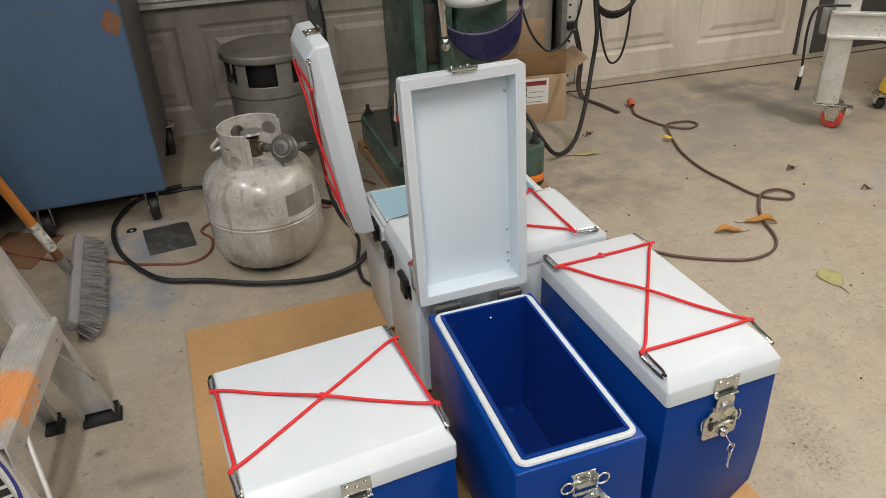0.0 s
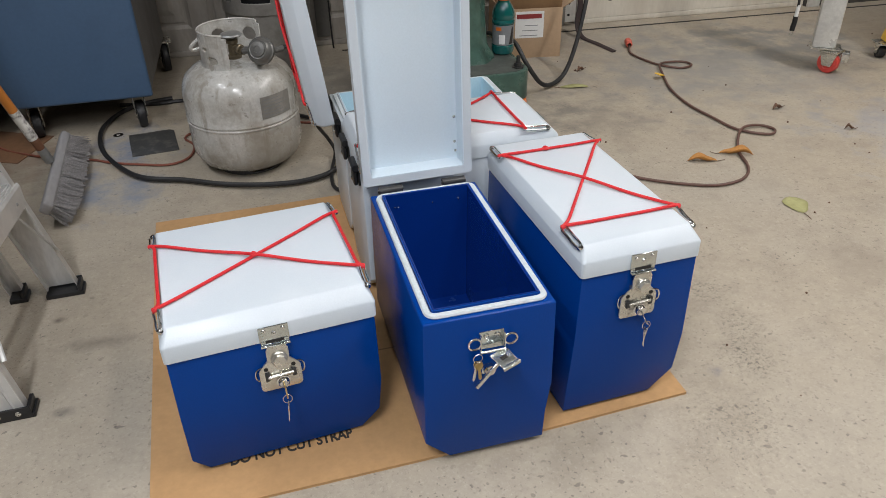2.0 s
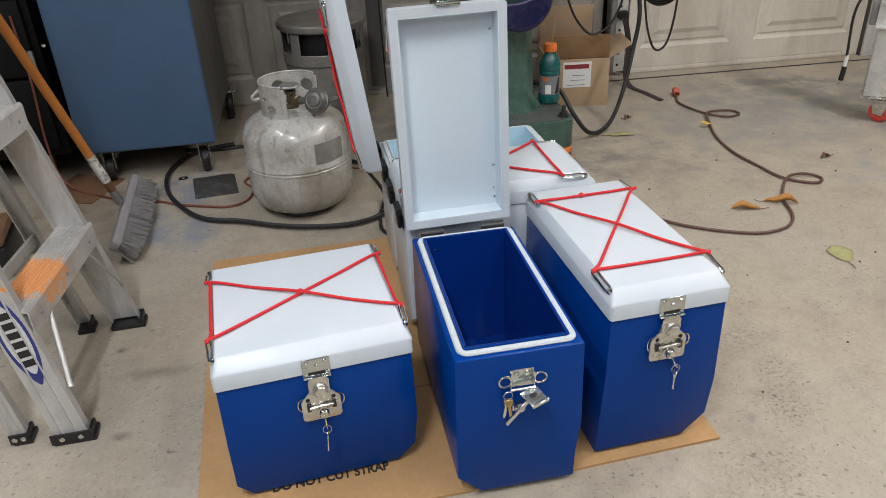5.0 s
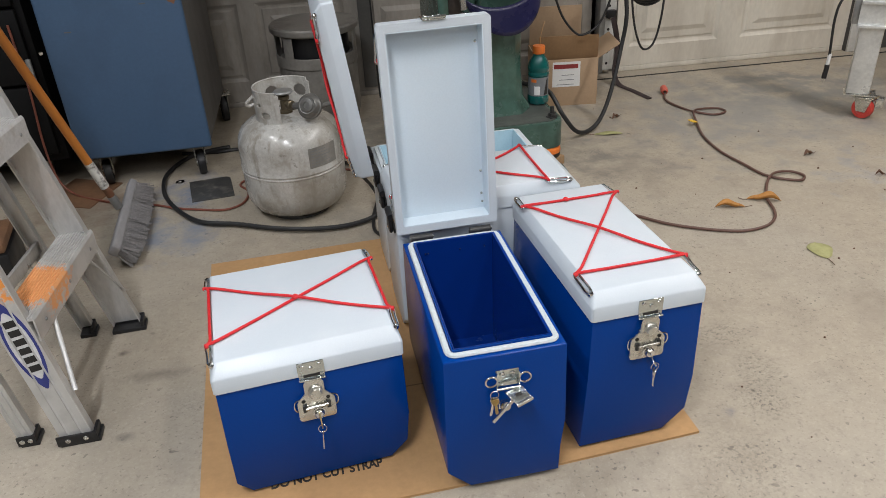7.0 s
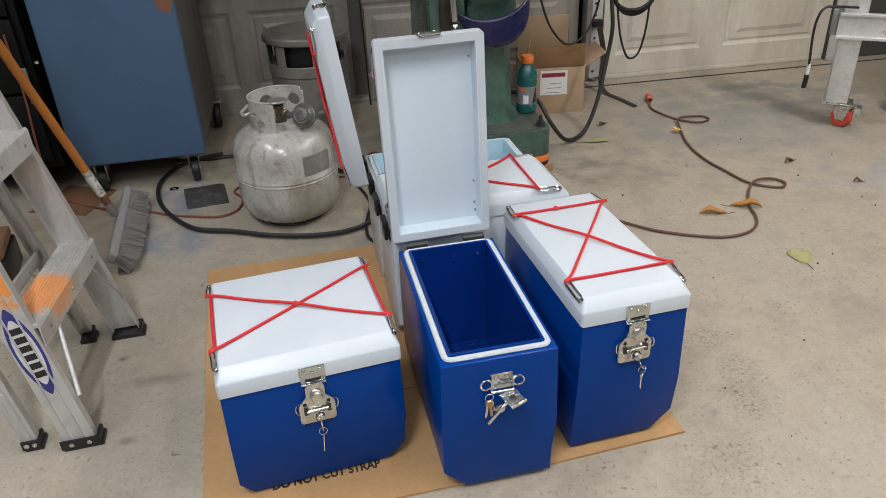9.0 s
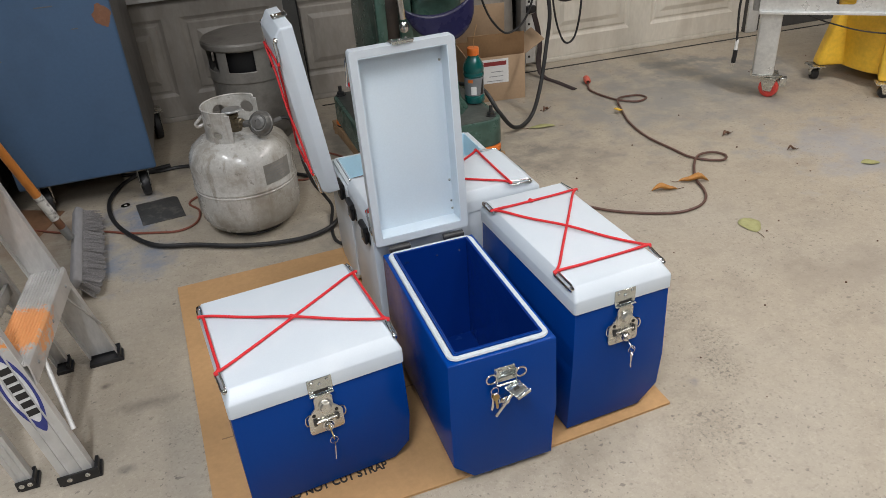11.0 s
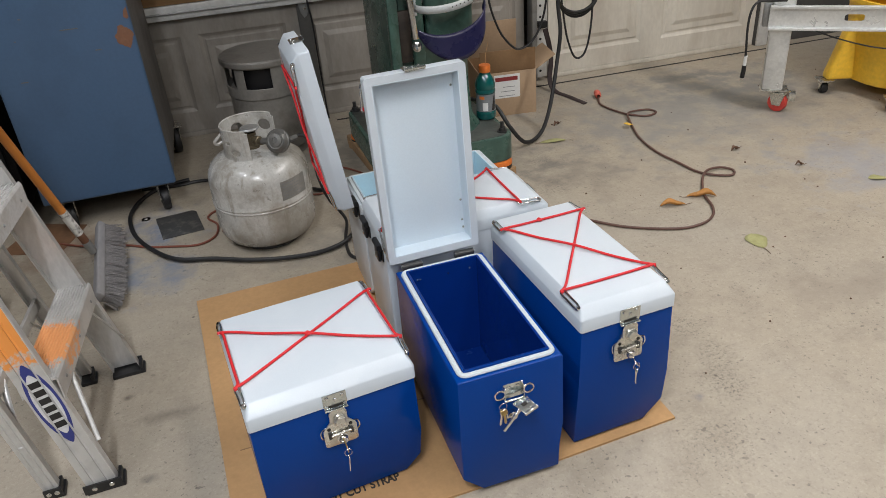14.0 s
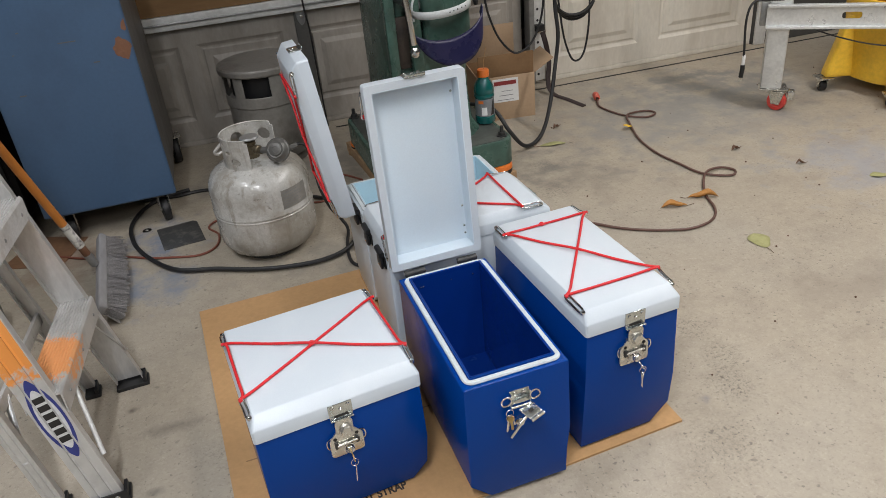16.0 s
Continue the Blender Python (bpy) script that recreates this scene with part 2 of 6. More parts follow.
def concrete():
    m, t, b = nodes_of("stained_concrete")
    v = coords(t)
    fine, mid, large, huge = noise_node(t, v, 230, 3), noise_node(t, v, 34, 7, 0.68), noise_node(t, v, 6.5, 10, 0.74), noise_node(t, v, 1.1, 4)
    c = mix(t, ramp(t, mid, 0.40, 0.60), (0.366, 0.315, 0.244), (0.396, 0.342, 0.266))
    c = mix(t, ramp(t, large, 0.50, 0.60, 0, 0.34), c, (0.25, 0.21, 0.165))
    c = mix(t, ramp(t, noise_node(t, v, 2.2, 8, 0.7), 0.48, 0.60, 0, 0.26), c, (0.50, 0.445, 0.355))
    c = mix(t, ramp(t, huge, 0.44, 0.62, 0, 0.35), c, (0.33, 0.300, 0.255))
    # trowelled mottling with crisp borders
    for scale, first, full, amount, colour in ((22, 0.545, 0.575, 0.12, (0.27, 0.232, 0.182)), (60, 0.54, 0.60, 0.26, (0.225, 0.195, 0.155)), (52, 0.54, 0.60, 0.24, (0.54, 0.48, 0.39)), (105, 0.55, 0.59, 0.22, (0.20, 0.17, 0.138)), (140, 0.55, 0.60, 0.22, (0.58, 0.52, 0.43))):
        c = mix(t, ramp(t, noise_node(t, v, scale, 8, 0.78), first, full, 0, amount), c, colour)

    def times(a, b):
        n = t.nodes.new("ShaderNodeMath")
        n.operation = "MULTIPLY"
        t.links.new(a, n.inputs[0])
        t.links.new(b, n.inputs[1])
        return n.outputs[0]

    # pits and grit: three sizes of crisp dark specks, gathered in drifts
    for scale, lo, hi, amount, drift in ((40, 0.695, 0.72, 0.6, 3.1), (70, 0.672, 0.70, 0.6, 4.7), (120, 0.645, 0.68, 0.55, 6.0)):
        f = times(ramp(t, noise_node(t, v, scale, 2, 0.45), lo, hi, 0, amount), ramp(t, noise_node(t, v, drift, 4), 0.42, 0.60))
        c = mix(t, f, c, (0.115, 0.100, 0.085))
    spots = t.nodes.new("ShaderNodeTexVoronoi")
    spots.inputs["Scale"].default_value = 9.0
    t.links.new(v, spots.inputs["Vector"])
    f = times(ramp(t, spots.outputs["Distance"], 0.025, 0.055, 1.0, 0.0), ramp(t, noise_node(t, v, 2.6, 3), 0.50, 0.58))
    c = mix(t, ramp(t, f, 0, 1, 0, 0.8), c, (0.06, 0.05, 0.04))
    # spilled paint, oil and plain dark marks with outlines of their own: place, reach, stretch along x, colour,
    # strength, grit
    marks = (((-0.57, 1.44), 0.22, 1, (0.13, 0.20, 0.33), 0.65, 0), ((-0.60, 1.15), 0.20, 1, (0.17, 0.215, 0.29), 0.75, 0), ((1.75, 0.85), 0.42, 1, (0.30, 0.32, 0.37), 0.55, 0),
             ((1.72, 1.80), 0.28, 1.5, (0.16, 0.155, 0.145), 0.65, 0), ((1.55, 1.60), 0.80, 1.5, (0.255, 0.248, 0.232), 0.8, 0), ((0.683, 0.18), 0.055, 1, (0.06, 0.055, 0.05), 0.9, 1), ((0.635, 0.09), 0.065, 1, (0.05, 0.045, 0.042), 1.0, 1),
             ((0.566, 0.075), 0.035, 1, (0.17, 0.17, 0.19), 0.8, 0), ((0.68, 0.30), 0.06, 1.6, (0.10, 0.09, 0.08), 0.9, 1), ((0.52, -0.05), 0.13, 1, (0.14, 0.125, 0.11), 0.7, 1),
             ((1.15, 0.25), 0.25, 1.3, (0.25, 0.21, 0.17), 0.45, 0), ((0.88, 1.22), 0.30, 1, (0.22, 0.19, 0.155), 0.6, 0), ((0.80, 1.36), 0.07, 1.5, (0.06, 0.055, 0.05), 0.9, 1), ((0.72, 1.12), 0.09, 1.2, (0.10, 0.09, 0.08), 0.8, 1),
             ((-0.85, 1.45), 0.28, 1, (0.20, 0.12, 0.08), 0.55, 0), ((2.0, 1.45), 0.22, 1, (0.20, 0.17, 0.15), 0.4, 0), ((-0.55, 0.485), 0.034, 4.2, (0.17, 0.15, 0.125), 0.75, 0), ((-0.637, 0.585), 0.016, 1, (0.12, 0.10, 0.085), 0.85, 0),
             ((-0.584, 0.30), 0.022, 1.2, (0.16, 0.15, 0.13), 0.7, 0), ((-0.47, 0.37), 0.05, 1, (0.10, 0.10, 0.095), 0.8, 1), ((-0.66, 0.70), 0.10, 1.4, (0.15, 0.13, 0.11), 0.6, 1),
             # floor grime, with the shade round cylinder, machine and frame painted in
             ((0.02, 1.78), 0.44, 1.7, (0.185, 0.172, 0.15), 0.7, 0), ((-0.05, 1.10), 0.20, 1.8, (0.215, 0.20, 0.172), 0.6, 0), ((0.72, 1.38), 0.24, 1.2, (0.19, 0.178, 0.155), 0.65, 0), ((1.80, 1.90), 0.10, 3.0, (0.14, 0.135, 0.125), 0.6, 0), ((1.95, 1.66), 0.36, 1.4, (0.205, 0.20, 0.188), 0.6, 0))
    edge = ramp(t, noise_node(t, v, 9, 5, 0.65), 0.3, 0.7)
    grit = ramp(t, noise_node(t, v, 130, 5, 0.75), 0.50, 0.60, 0.0, 0.62)
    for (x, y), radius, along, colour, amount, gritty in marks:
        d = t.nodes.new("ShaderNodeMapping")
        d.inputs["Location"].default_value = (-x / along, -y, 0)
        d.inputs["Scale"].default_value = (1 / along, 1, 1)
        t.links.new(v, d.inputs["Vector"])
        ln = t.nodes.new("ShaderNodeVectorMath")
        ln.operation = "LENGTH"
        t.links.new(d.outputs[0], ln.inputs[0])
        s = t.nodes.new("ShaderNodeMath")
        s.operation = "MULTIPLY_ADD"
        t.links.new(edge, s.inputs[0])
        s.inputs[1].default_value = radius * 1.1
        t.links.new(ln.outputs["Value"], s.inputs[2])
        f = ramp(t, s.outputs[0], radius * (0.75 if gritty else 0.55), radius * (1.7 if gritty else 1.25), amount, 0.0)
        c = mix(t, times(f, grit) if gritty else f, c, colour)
    t.links.new(c, b.inputs["Base Color"])
    t.links.new(ramp(t, large, 0.3, 0.7, 0.48, 0.72), b.inputs["Roughness"])
    bump(t, b, mid, 0.15, 0.0012)
    return m


def tank_paint():
    """Old white paint: clouds of grime, runs down the side, rubbed spots and scratches."""
    m, t, b = nodes_of("dirty_tank_paint")
    v = coords(t)
    mp = t.nodes.new("ShaderNodeMapping")
    mp.inputs["Scale"].default_value = (1.0, 1.0, 0.14)
    t.links.new(v, mp.inputs["Vector"])
    cloud, fine = noise_node(t, v, 10, 8, 0.66), noise_node(t, v, 150, 3)
    c = mix(t, ramp(t, fine, 0.35, 0.65), (0.46, 0.45, 0.42), (0.52, 0.51, 0.48))
    c = mix(t, ramp(t, noise_node(t, v, 4.2, 5, 0.6), 0.45, 0.58, 0, 0.75), c, (0.31, 0.28, 0.232))
    c = mix(t, ramp(t, cloud, 0.49, 0.61, 0, 0.62), c, (0.25, 0.222, 0.18))
    c = mix(t, ramp(t, noise_node(t, mp.outputs[0], 34, 5, 0.6), 0.53, 0.64, 0, 0.6), c, (0.24, 0.21, 0.165))
    c = mix(t, ramp(t, noise_node(t, v, 55, 6, 0.7), 0.63, 0.68, 0, 0.6), c, (0.15, 0.13, 0.11))
    t.links.new(c, b.inputs["Base Color"])
    t.links.new(ramp(t, cloud, 0.4, 0.65, 0.20, 0.42), b.inputs["Roughness"])
    b.inputs["Coat Weight"].default_value = 0.2
    bump(t, b, cloud, 0.08)
    return m


TANK = tank_paint()
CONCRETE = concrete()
DRINK = liquid_material()
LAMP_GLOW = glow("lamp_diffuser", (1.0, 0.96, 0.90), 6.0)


# ---- mesh helpers ----
def link(name, bm, material, parent=None, label="", smooth=35, m=None):
    bmesh.ops.recalc_face_normals(bm, faces=bm.faces)
    me = bpy.data.meshes.new(name)
    bm.to_mesh(me)
    bm.free()
    me.materials.append(material)
    if smooth:
        me.shade_smooth()
        me.set_sharp_from_angle(angle=radians(smooth))
    ob = new(name, me)
    if parent:
        ob.parent = parent
    if m is not None:
        ob.matrix_basis = m
    if label:
        ob["label"] = label
    return ob


def part(name, bm, material, parent, label="", smooth=35, m=None):
    return link(name, bm, material, parent, label, smooth, m)


def thing(name, m, label, category, group="", kind=""):
    ob = new(name)
    ob.matrix_basis = m
    ob.empty_display_size = 0.05
    return tagged(ob, label, category, group, kind)


def rbox(x0, x1, y0, y1, z0, z1, bevel=0.002, seg=2, bm=None):
    own = bmesh.new()
    bmesh.ops.create_cube(own, size=1.0)
    for v in own.verts:
        v.co = Vector(((x0 + x1) / 2 + v.co.x * (x1 - x0), (y0 + y1) / 2 + v.co.y * (y1 - y0), (z0 + z1) / 2 + v.co.z * (z1 - z0)))
    if bevel:
        bmesh.ops.bevel(own, geom=own.edges[:], offset=bevel, segments=seg, affect="EDGES", profile=0.5)
    return merge(bm, own)


def merge(bm, own, m=None):
    if m is not None:
        bmesh.ops.transform(own, matrix=m, verts=own.verts)
    if bm is None:
        return own
    me = bpy.data.meshes.new("tmp")
    own.to_mesh(me)
    own.free()
    bm.from_mesh(me)
    bpy.data.meshes.remove(me)
    return bm


def lathe(profile, seg=40, bm=None, m=None):
    own = bmesh.new()
    rings = []
    for r, z in profile:
        if r < 1e-6:
            rings.append([own.verts.new((0, 0, z))])
        else:
            rings.append([own.verts.new((r * math.cos(2 * math.pi * i / seg), r * math.sin(2 * math.pi * i / seg), z)) for i in range(seg)])
    for a, b in zip(rings, rings[1:]):
        for i in range(seg):
            j = (i + 1) % seg
            q = [a[i % len(a)], a[j % len(a)], b[j % len(b)], b[i % len(b)]]
            q = list(dict.fromkeys(q))
            if len(q) > 2:
                own.faces.new(q)
    return merge(bm, own, m)


def prism(poly, y0, y1, bevel=0.0, bm=None, m=None, seg=2):
    """A polygon of (x, z) drawn out from y0 to y1."""
    own = bmesh.new()
    a = [own.verts.new((x, y0, z)) for x, z in poly]
    b = [own.verts.new((x, y1, z)) for x, z in poly]
    own.faces.new(a)
    own.faces.new(b[::-1])
    n = len(poly)
    for i in range(n):
        own.faces.new((a[i], b[i], b[(i + 1) % n], a[(i + 1) % n]))
    if bevel:
        bmesh.ops.recalc_face_normals(own, faces=own.faces)
        bmesh.ops.bevel(own, geom=own.edges[:], offset=bevel, segments=seg, affect="EDGES", profile=0.5)
    return merge(bm, own, m)


def smooth_line(points, steps=6, closed=False):
    p = [Vector(q) for q in points]
    n = len(p)
    out = []
    for i in range(n if closed else n - 1):
        a, b, c, d = (p[(i - 1) % n], p[i], p[(i + 1) % n], p[(i + 2) % n]) if closed else (p[max(i - 1, 0)], p[i], p[i + 1], p[min(i + 2, n - 1)])
        for s in range(steps):
            u = s / steps
            out.append(0.5 * ((2 * b) + (c - a) * u + (2 * a - 5 * b + 4 * c - d) * u * u + (3 * b - a - 3 * c + d) * u ** 3))
    if not closed:
        out.append(p[-1])
    return out


def tube(points, radius, seg=8, closed=False, steps=6, bm=None, m=None, flat=1.0):
    """A round cord along the points; flat squeezes its height."""
    line = smooth_line(points, steps, closed) if steps else [Vector(q) for q in points]
    own = bmesh.new()
    rings, n, side = [], len(line), None
    for i, p in enumerate(line):
        fwd = (line[(i + 1) % n] - line[i - 1]) if closed or 0 < i < n - 1 else (line[1] - line[0] if i == 0 else line[-1] - line[-2])
        fwd.normalize()
        if side is None:
            side = fwd.cross(Vector((0, 0, 1))) if abs(fwd.z) < 0.9 else fwd.cross(Vector((0, 1, 0)))
        side = (side - fwd * side.dot(fwd)).normalized()
        up = side.cross(fwd)
        rings.append([own.verts.new(p + side * radius * math.cos(2 * math.pi * k / seg) + up * radius * flat * math.sin(2 * math.pi * k / seg)) for k in range(seg)])
    for i in range(n if closed else n - 1):
        a, b = rings[i], rings[(i + 1) % n]
        for k in range(seg):
            own.faces.new((a[k], a[(k + 1) % seg], b[(k + 1) % seg], b[k]))
    if not closed:
        own.faces.new(rings[0][::-1])
        own.faces.new(rings[-1])
    return merge(bm, own, m)


def screw(bm, m, r=0.0035):
    """A pan-head screw whose head looks along the local z."""
    return lathe([(r, 0), (r, 0.0008), (r * 0.75, 0.002), (r * 0.3, 0.0024), (r * 0.3, 0.0014), (0, 0.0014)], 12, bm, m)


def shell(radius_at, z0, z1, a0, a1, keep, na=120, nz=36):
    """Part of a turned wall, cell by cell, with holes where keep(angle, z) says no."""
    bm = bmesh.new()
    grid = {}

    def vert(i, j):
        if (i, j) not in grid:
            a, z = a0 + (a1 - a0) * i / na, z0 + (z1 - z0) * j / nz
            r = radius_at(z)
            grid[(i, j)] = bm.verts.new((r * math.cos(a), r * math.sin(a), z))
        return grid[(i, j)]
    full = abs(a1 - a0) > 2 * math.pi - 1e-4
    for i in range(na):
        for j in range(nz):
            if keep(a0 + (a1 - a0) * (i + 0.5) / na, z0 + (z1 - z0) * (j + 0.5) / nz):
                k = (i + 1) % na if full else i + 1
                bm.faces.new((vert(i, j), vert(k, j), vert(k, j + 1), vert(i, j + 1)))
    return bm


def thicken(ob, t):
    s = ob.modifiers.new("thickness", "SOLIDIFY")
    s.thickness, s.offset = t, 0.0
    return ob


def letters(text, size, material, parent, m, name="lettering", label=""):
    cu = bpy.data.curves.new(name, "FONT")
    cu.body, cu.size, cu.extrude, cu.offset = text, size, 0.0003, size * 0.032
    tmp = new("tmp_text", cu)
    me = bpy.data.meshes.new_from_object(tmp.evaluated_get(bpy.context.evaluated_depsgraph_get()))
    bpy.data.objects.remove(tmp)
    bpy.data.curves.remove(cu)
    me.materials.clear()
    me.materials.append(material)
    ob = new(name, me)
    ob.parent, ob.matrix_basis = parent, m
    if label:
        ob["label"] = label
    return ob


# ---- floor, walls, ceiling ----
WALL_TURN = -2.6
WALL_AT = pose(0.0, 2.275, 0.0, 0, 0, WALL_TURN)
bm = rbox(-3.2, 5.2, -4.6, 3.2, -0.12, 0.0, 0)
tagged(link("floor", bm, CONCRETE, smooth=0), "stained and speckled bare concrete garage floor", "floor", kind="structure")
bm = rbox(-3.2, 5.2, -4.6, 3.2, CEILING, CEILING + 0.1, 0)
tagged(link("ceiling", bm, CEIL, smooth=0), "plain grey garage ceiling", "ceiling", kind="structure")
for nm, box in (("wall_west", (-3.3, -3.2, -4.6, 3.2)), ("wall_east", (5.2, 5.3, -4.6, 3.2)), ("wall_south", (-3.3, 5.3, -4.7, -4.6)), ("wall_north", (-3.3, 5.3, 3.2, 3.3))):
    tagged(link(nm, rbox(*box, 0, CEILING, 0), WALL, smooth=0), "plain dull grey garage wall", "wall", kind="structure")


def door_section(x0, x1, z0, z1, panels, bm):
    """One garage door section, with pressed panels whose moulding steps in and out."""
    cuts_x = sorted({x0, x1, *[c for p in panels for c in p[:2]]})
    pz0, pz1 = panels[0][2], panels[0][3]
    for a, b in zip(cuts_x, cuts_x[1:]):
        inside = any(abs(a - p[0]) < 1e-6 for p in panels)
        spans = [(z0, pz0), (pz1, z1)] if inside else [(z0, z1)]
        for c, d in spans:
            q = [bm.verts.new(v) for v in ((a, 0, c), (b, 0, c), (b, 0, d), (a, 0, d))]
            bm.faces.new(q)
    for px0, px1, c, d in panels:
        rings = []
        for inset, depth in ((0, 0), (0.006, 0.004), (0.014, 0.008), (0.022, 0.008), (0.028, 0.004), (0.055, 0.004), (0.075, -0.003), (0.080, -0.003)):
            rings.append([bm.verts.new(v) for v in ((px0 + inset, depth, c + inset), (px1 - inset, depth, c + inset), (px1 - inset, depth, d - inset), (px0 + inset, depth, d - inset))])
        for r, s in zip(rings, rings[1:]):
            for i in range(4):
                bm.faces.new((r[i], r[(i + 1) % 4], s[(i + 1) % 4], s[i]))
        bm.faces.new(rings[-1])


def garage_door(name, x0, x1, stiles):
    base = thing(name, WALL_AT, "dusty white sectional garage door with pressed panels" if x0 > 1 else "grimy grey sectional garage door with pressed panels, toned darker for shade", "garage door", kind="structure")
    z = 0.024
    for k in range(4):
        bm = bmesh.new()
        h = 0.50
        door_section(x0, x1, z, z + h, [(a, b, z + 0.085, z + h - 0.10) for a, b in stiles], bm)
        back = rbox(x0, x1, 0.012, 0.045, z, z + h - 0.004, 0)
        merge(bm, back)
        part("door_section", bm, DOOR if x0 > 1 else DOOR_GREY_SHADED, base, smooth=0)
        z += h
    part("bottom_seal", rbox(x0, x1, -0.002, 0.04, 0.0, 0.023, 0.004), DOOR if x0 > 1 else DOOR_GREY_SHADED, base, "dusty bottom rail")
    return base


left_door = garage_door("door_1", -2.6, 1.12, [(-2.45, -2.0), (-1.9, -1.45), (-1.35, -0.9), (-0.80, -0.37), (-0.30, 0.055), (0.15, 0.60), (0.70, 1.08)])
right_door = garage_door("door_2", 1.24, 2.36, [(1.30, 1.72), (1.83, 2.29)])
# horizontal strut and board behind it, on the left door
part("strut", prism([(-2.55, 0.500), (1.1, 0.500), (1.1, 0.555), (-2.55, 0.555)], -0.040, -0.001, 0.004), DOOR_BAR, left_door, "white steel reinforcing strut")
part("strut_lip", rbox(-2.55, 1.1, -0.048, -0.041, 0.522, 0.530, 0.002), STEEL_GREY, left_door)
tagged(link("board", rbox(-2.4, 0.36, -0.032, -0.010, 0.557, 1.2, 0.002), PLY, m=WALL_AT), "brown board standing on the door strut", "board")
# upright with its hinge plate
up = thing("door_stile", WALL_AT @ pose(0.137, -0.004, 0), "grey galvanised door stile with hinge", "door stile", kind="structure")
part("stile", rbox(-0.027, 0.027, -0.012, 0.0, 0.04, 2.0, 0.003), REG_GREY, up)
part("hinge_plate", prism([(-0.020, 0.60), (0.024, 0.60), (0.024, 0.48), (0.012, 0.445), (0.0, 0.437), (-0.012, 0.455), (-0.020, 0.50)], -0.0165, -0.0125, 0.001), STEEL_GREY, up, "steel hinge plate")
for dz in (0.50, 0.475):
    part("bolt", screw(None, pose(0.004, -0.017, dz, 90), 0.006), ZINC, up)
# angle post between the doors, with punched holes
post = thing("track_post", WALL_AT @ pose(1.18, -0.02, 0), "white perforated angle iron door track post", "track post", kind="structure")
part("flange", rbox(-0.02, 0.045, 0.0, 0.006, 0.02, 2.2, 0.001), DOOR_BAR, post)
part("web", rbox(-0.045, -0.0205, -0.045, 0.02, 0.02, 2.2, 0.002), STEEL_GREY, post)
for k in range(14):
    part("hole", lathe([(0.006, 0), (0.006, 0.0012), (0, 0.0012)], 10, None, pose(0.012, 0, 0.05 + 0.05 * k, 90)), BLACK, post)
part("bracket", rbox(-0.008, 0.035, -0.03, -0.001, 0.255, 0.285, 0.003), BLACK, post, "black bracket")
tagged(link("wall_pier", rbox(2.362, 5.0, -0.02, 0.10, 0, CEILING, 0.004), SHADED_WALL, m=WALL_AT), "grey wall beside the garage door, darkened for the shaded corner", "wall", kind="structure")
tagged(link("trim", rbox(2.362, 2.425, -0.034, -0.021, 0, 2.1, 0.004), DOOR_BAR, m=WALL_AT), "dusty grey-white door jamb", "trim", kind="structure")
tagged(link("wall_header", rbox(-3.1, 2.36, 0.0, 0.10, 2.04, CEILING, 0), WALL, m=WALL_AT, smooth=0), "grey wall above the doors", "wall", kind="structure")
tagged(link("wall_pier", rbox(-3.1, -2.602, 0.0, 0.10, 0, 2.04, 0), WALL, m=WALL_AT, smooth=0), "grey wall beside the garage door", "wall", kind="structure")
tagged(link("floor_joint", rbox(0.2, 4.5, -0.094, -0.082, 0.0, 0.0012, 0), INK, m=WALL_AT, smooth=0), "dark joint line in the concrete", "floor joint", kind="structure")

# unseen fixtures over the lamps, one of them round the added fill
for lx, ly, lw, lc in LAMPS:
    f = thing("ceiling_light", pose(lx, ly, CEILING - 0.1), "unseen long white ceiling strip light, lit", "ceiling light", "ceiling lights")
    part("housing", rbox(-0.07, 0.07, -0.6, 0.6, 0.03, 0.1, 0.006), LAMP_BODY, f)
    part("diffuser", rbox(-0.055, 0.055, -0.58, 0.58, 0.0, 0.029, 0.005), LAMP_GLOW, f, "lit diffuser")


# ---- coolers ----
def ring_pts(w, l, inset, z, r, n=5):
    """A rounded rectangle inside w by l."""
    pts = []
    for cx, cy, a in ((w - inset - r, inset + r, -90), (w - inset - r, l - inset - r, 0), (inset + r, l - inset - r, 90), (inset + r, inset + r, 180)):
        for k in range(n + 1):
            t = radians(a + 90 * k / n)
            pts.append((cx + r * math.cos(t), cy + r * math.sin(t), z))
    return pts


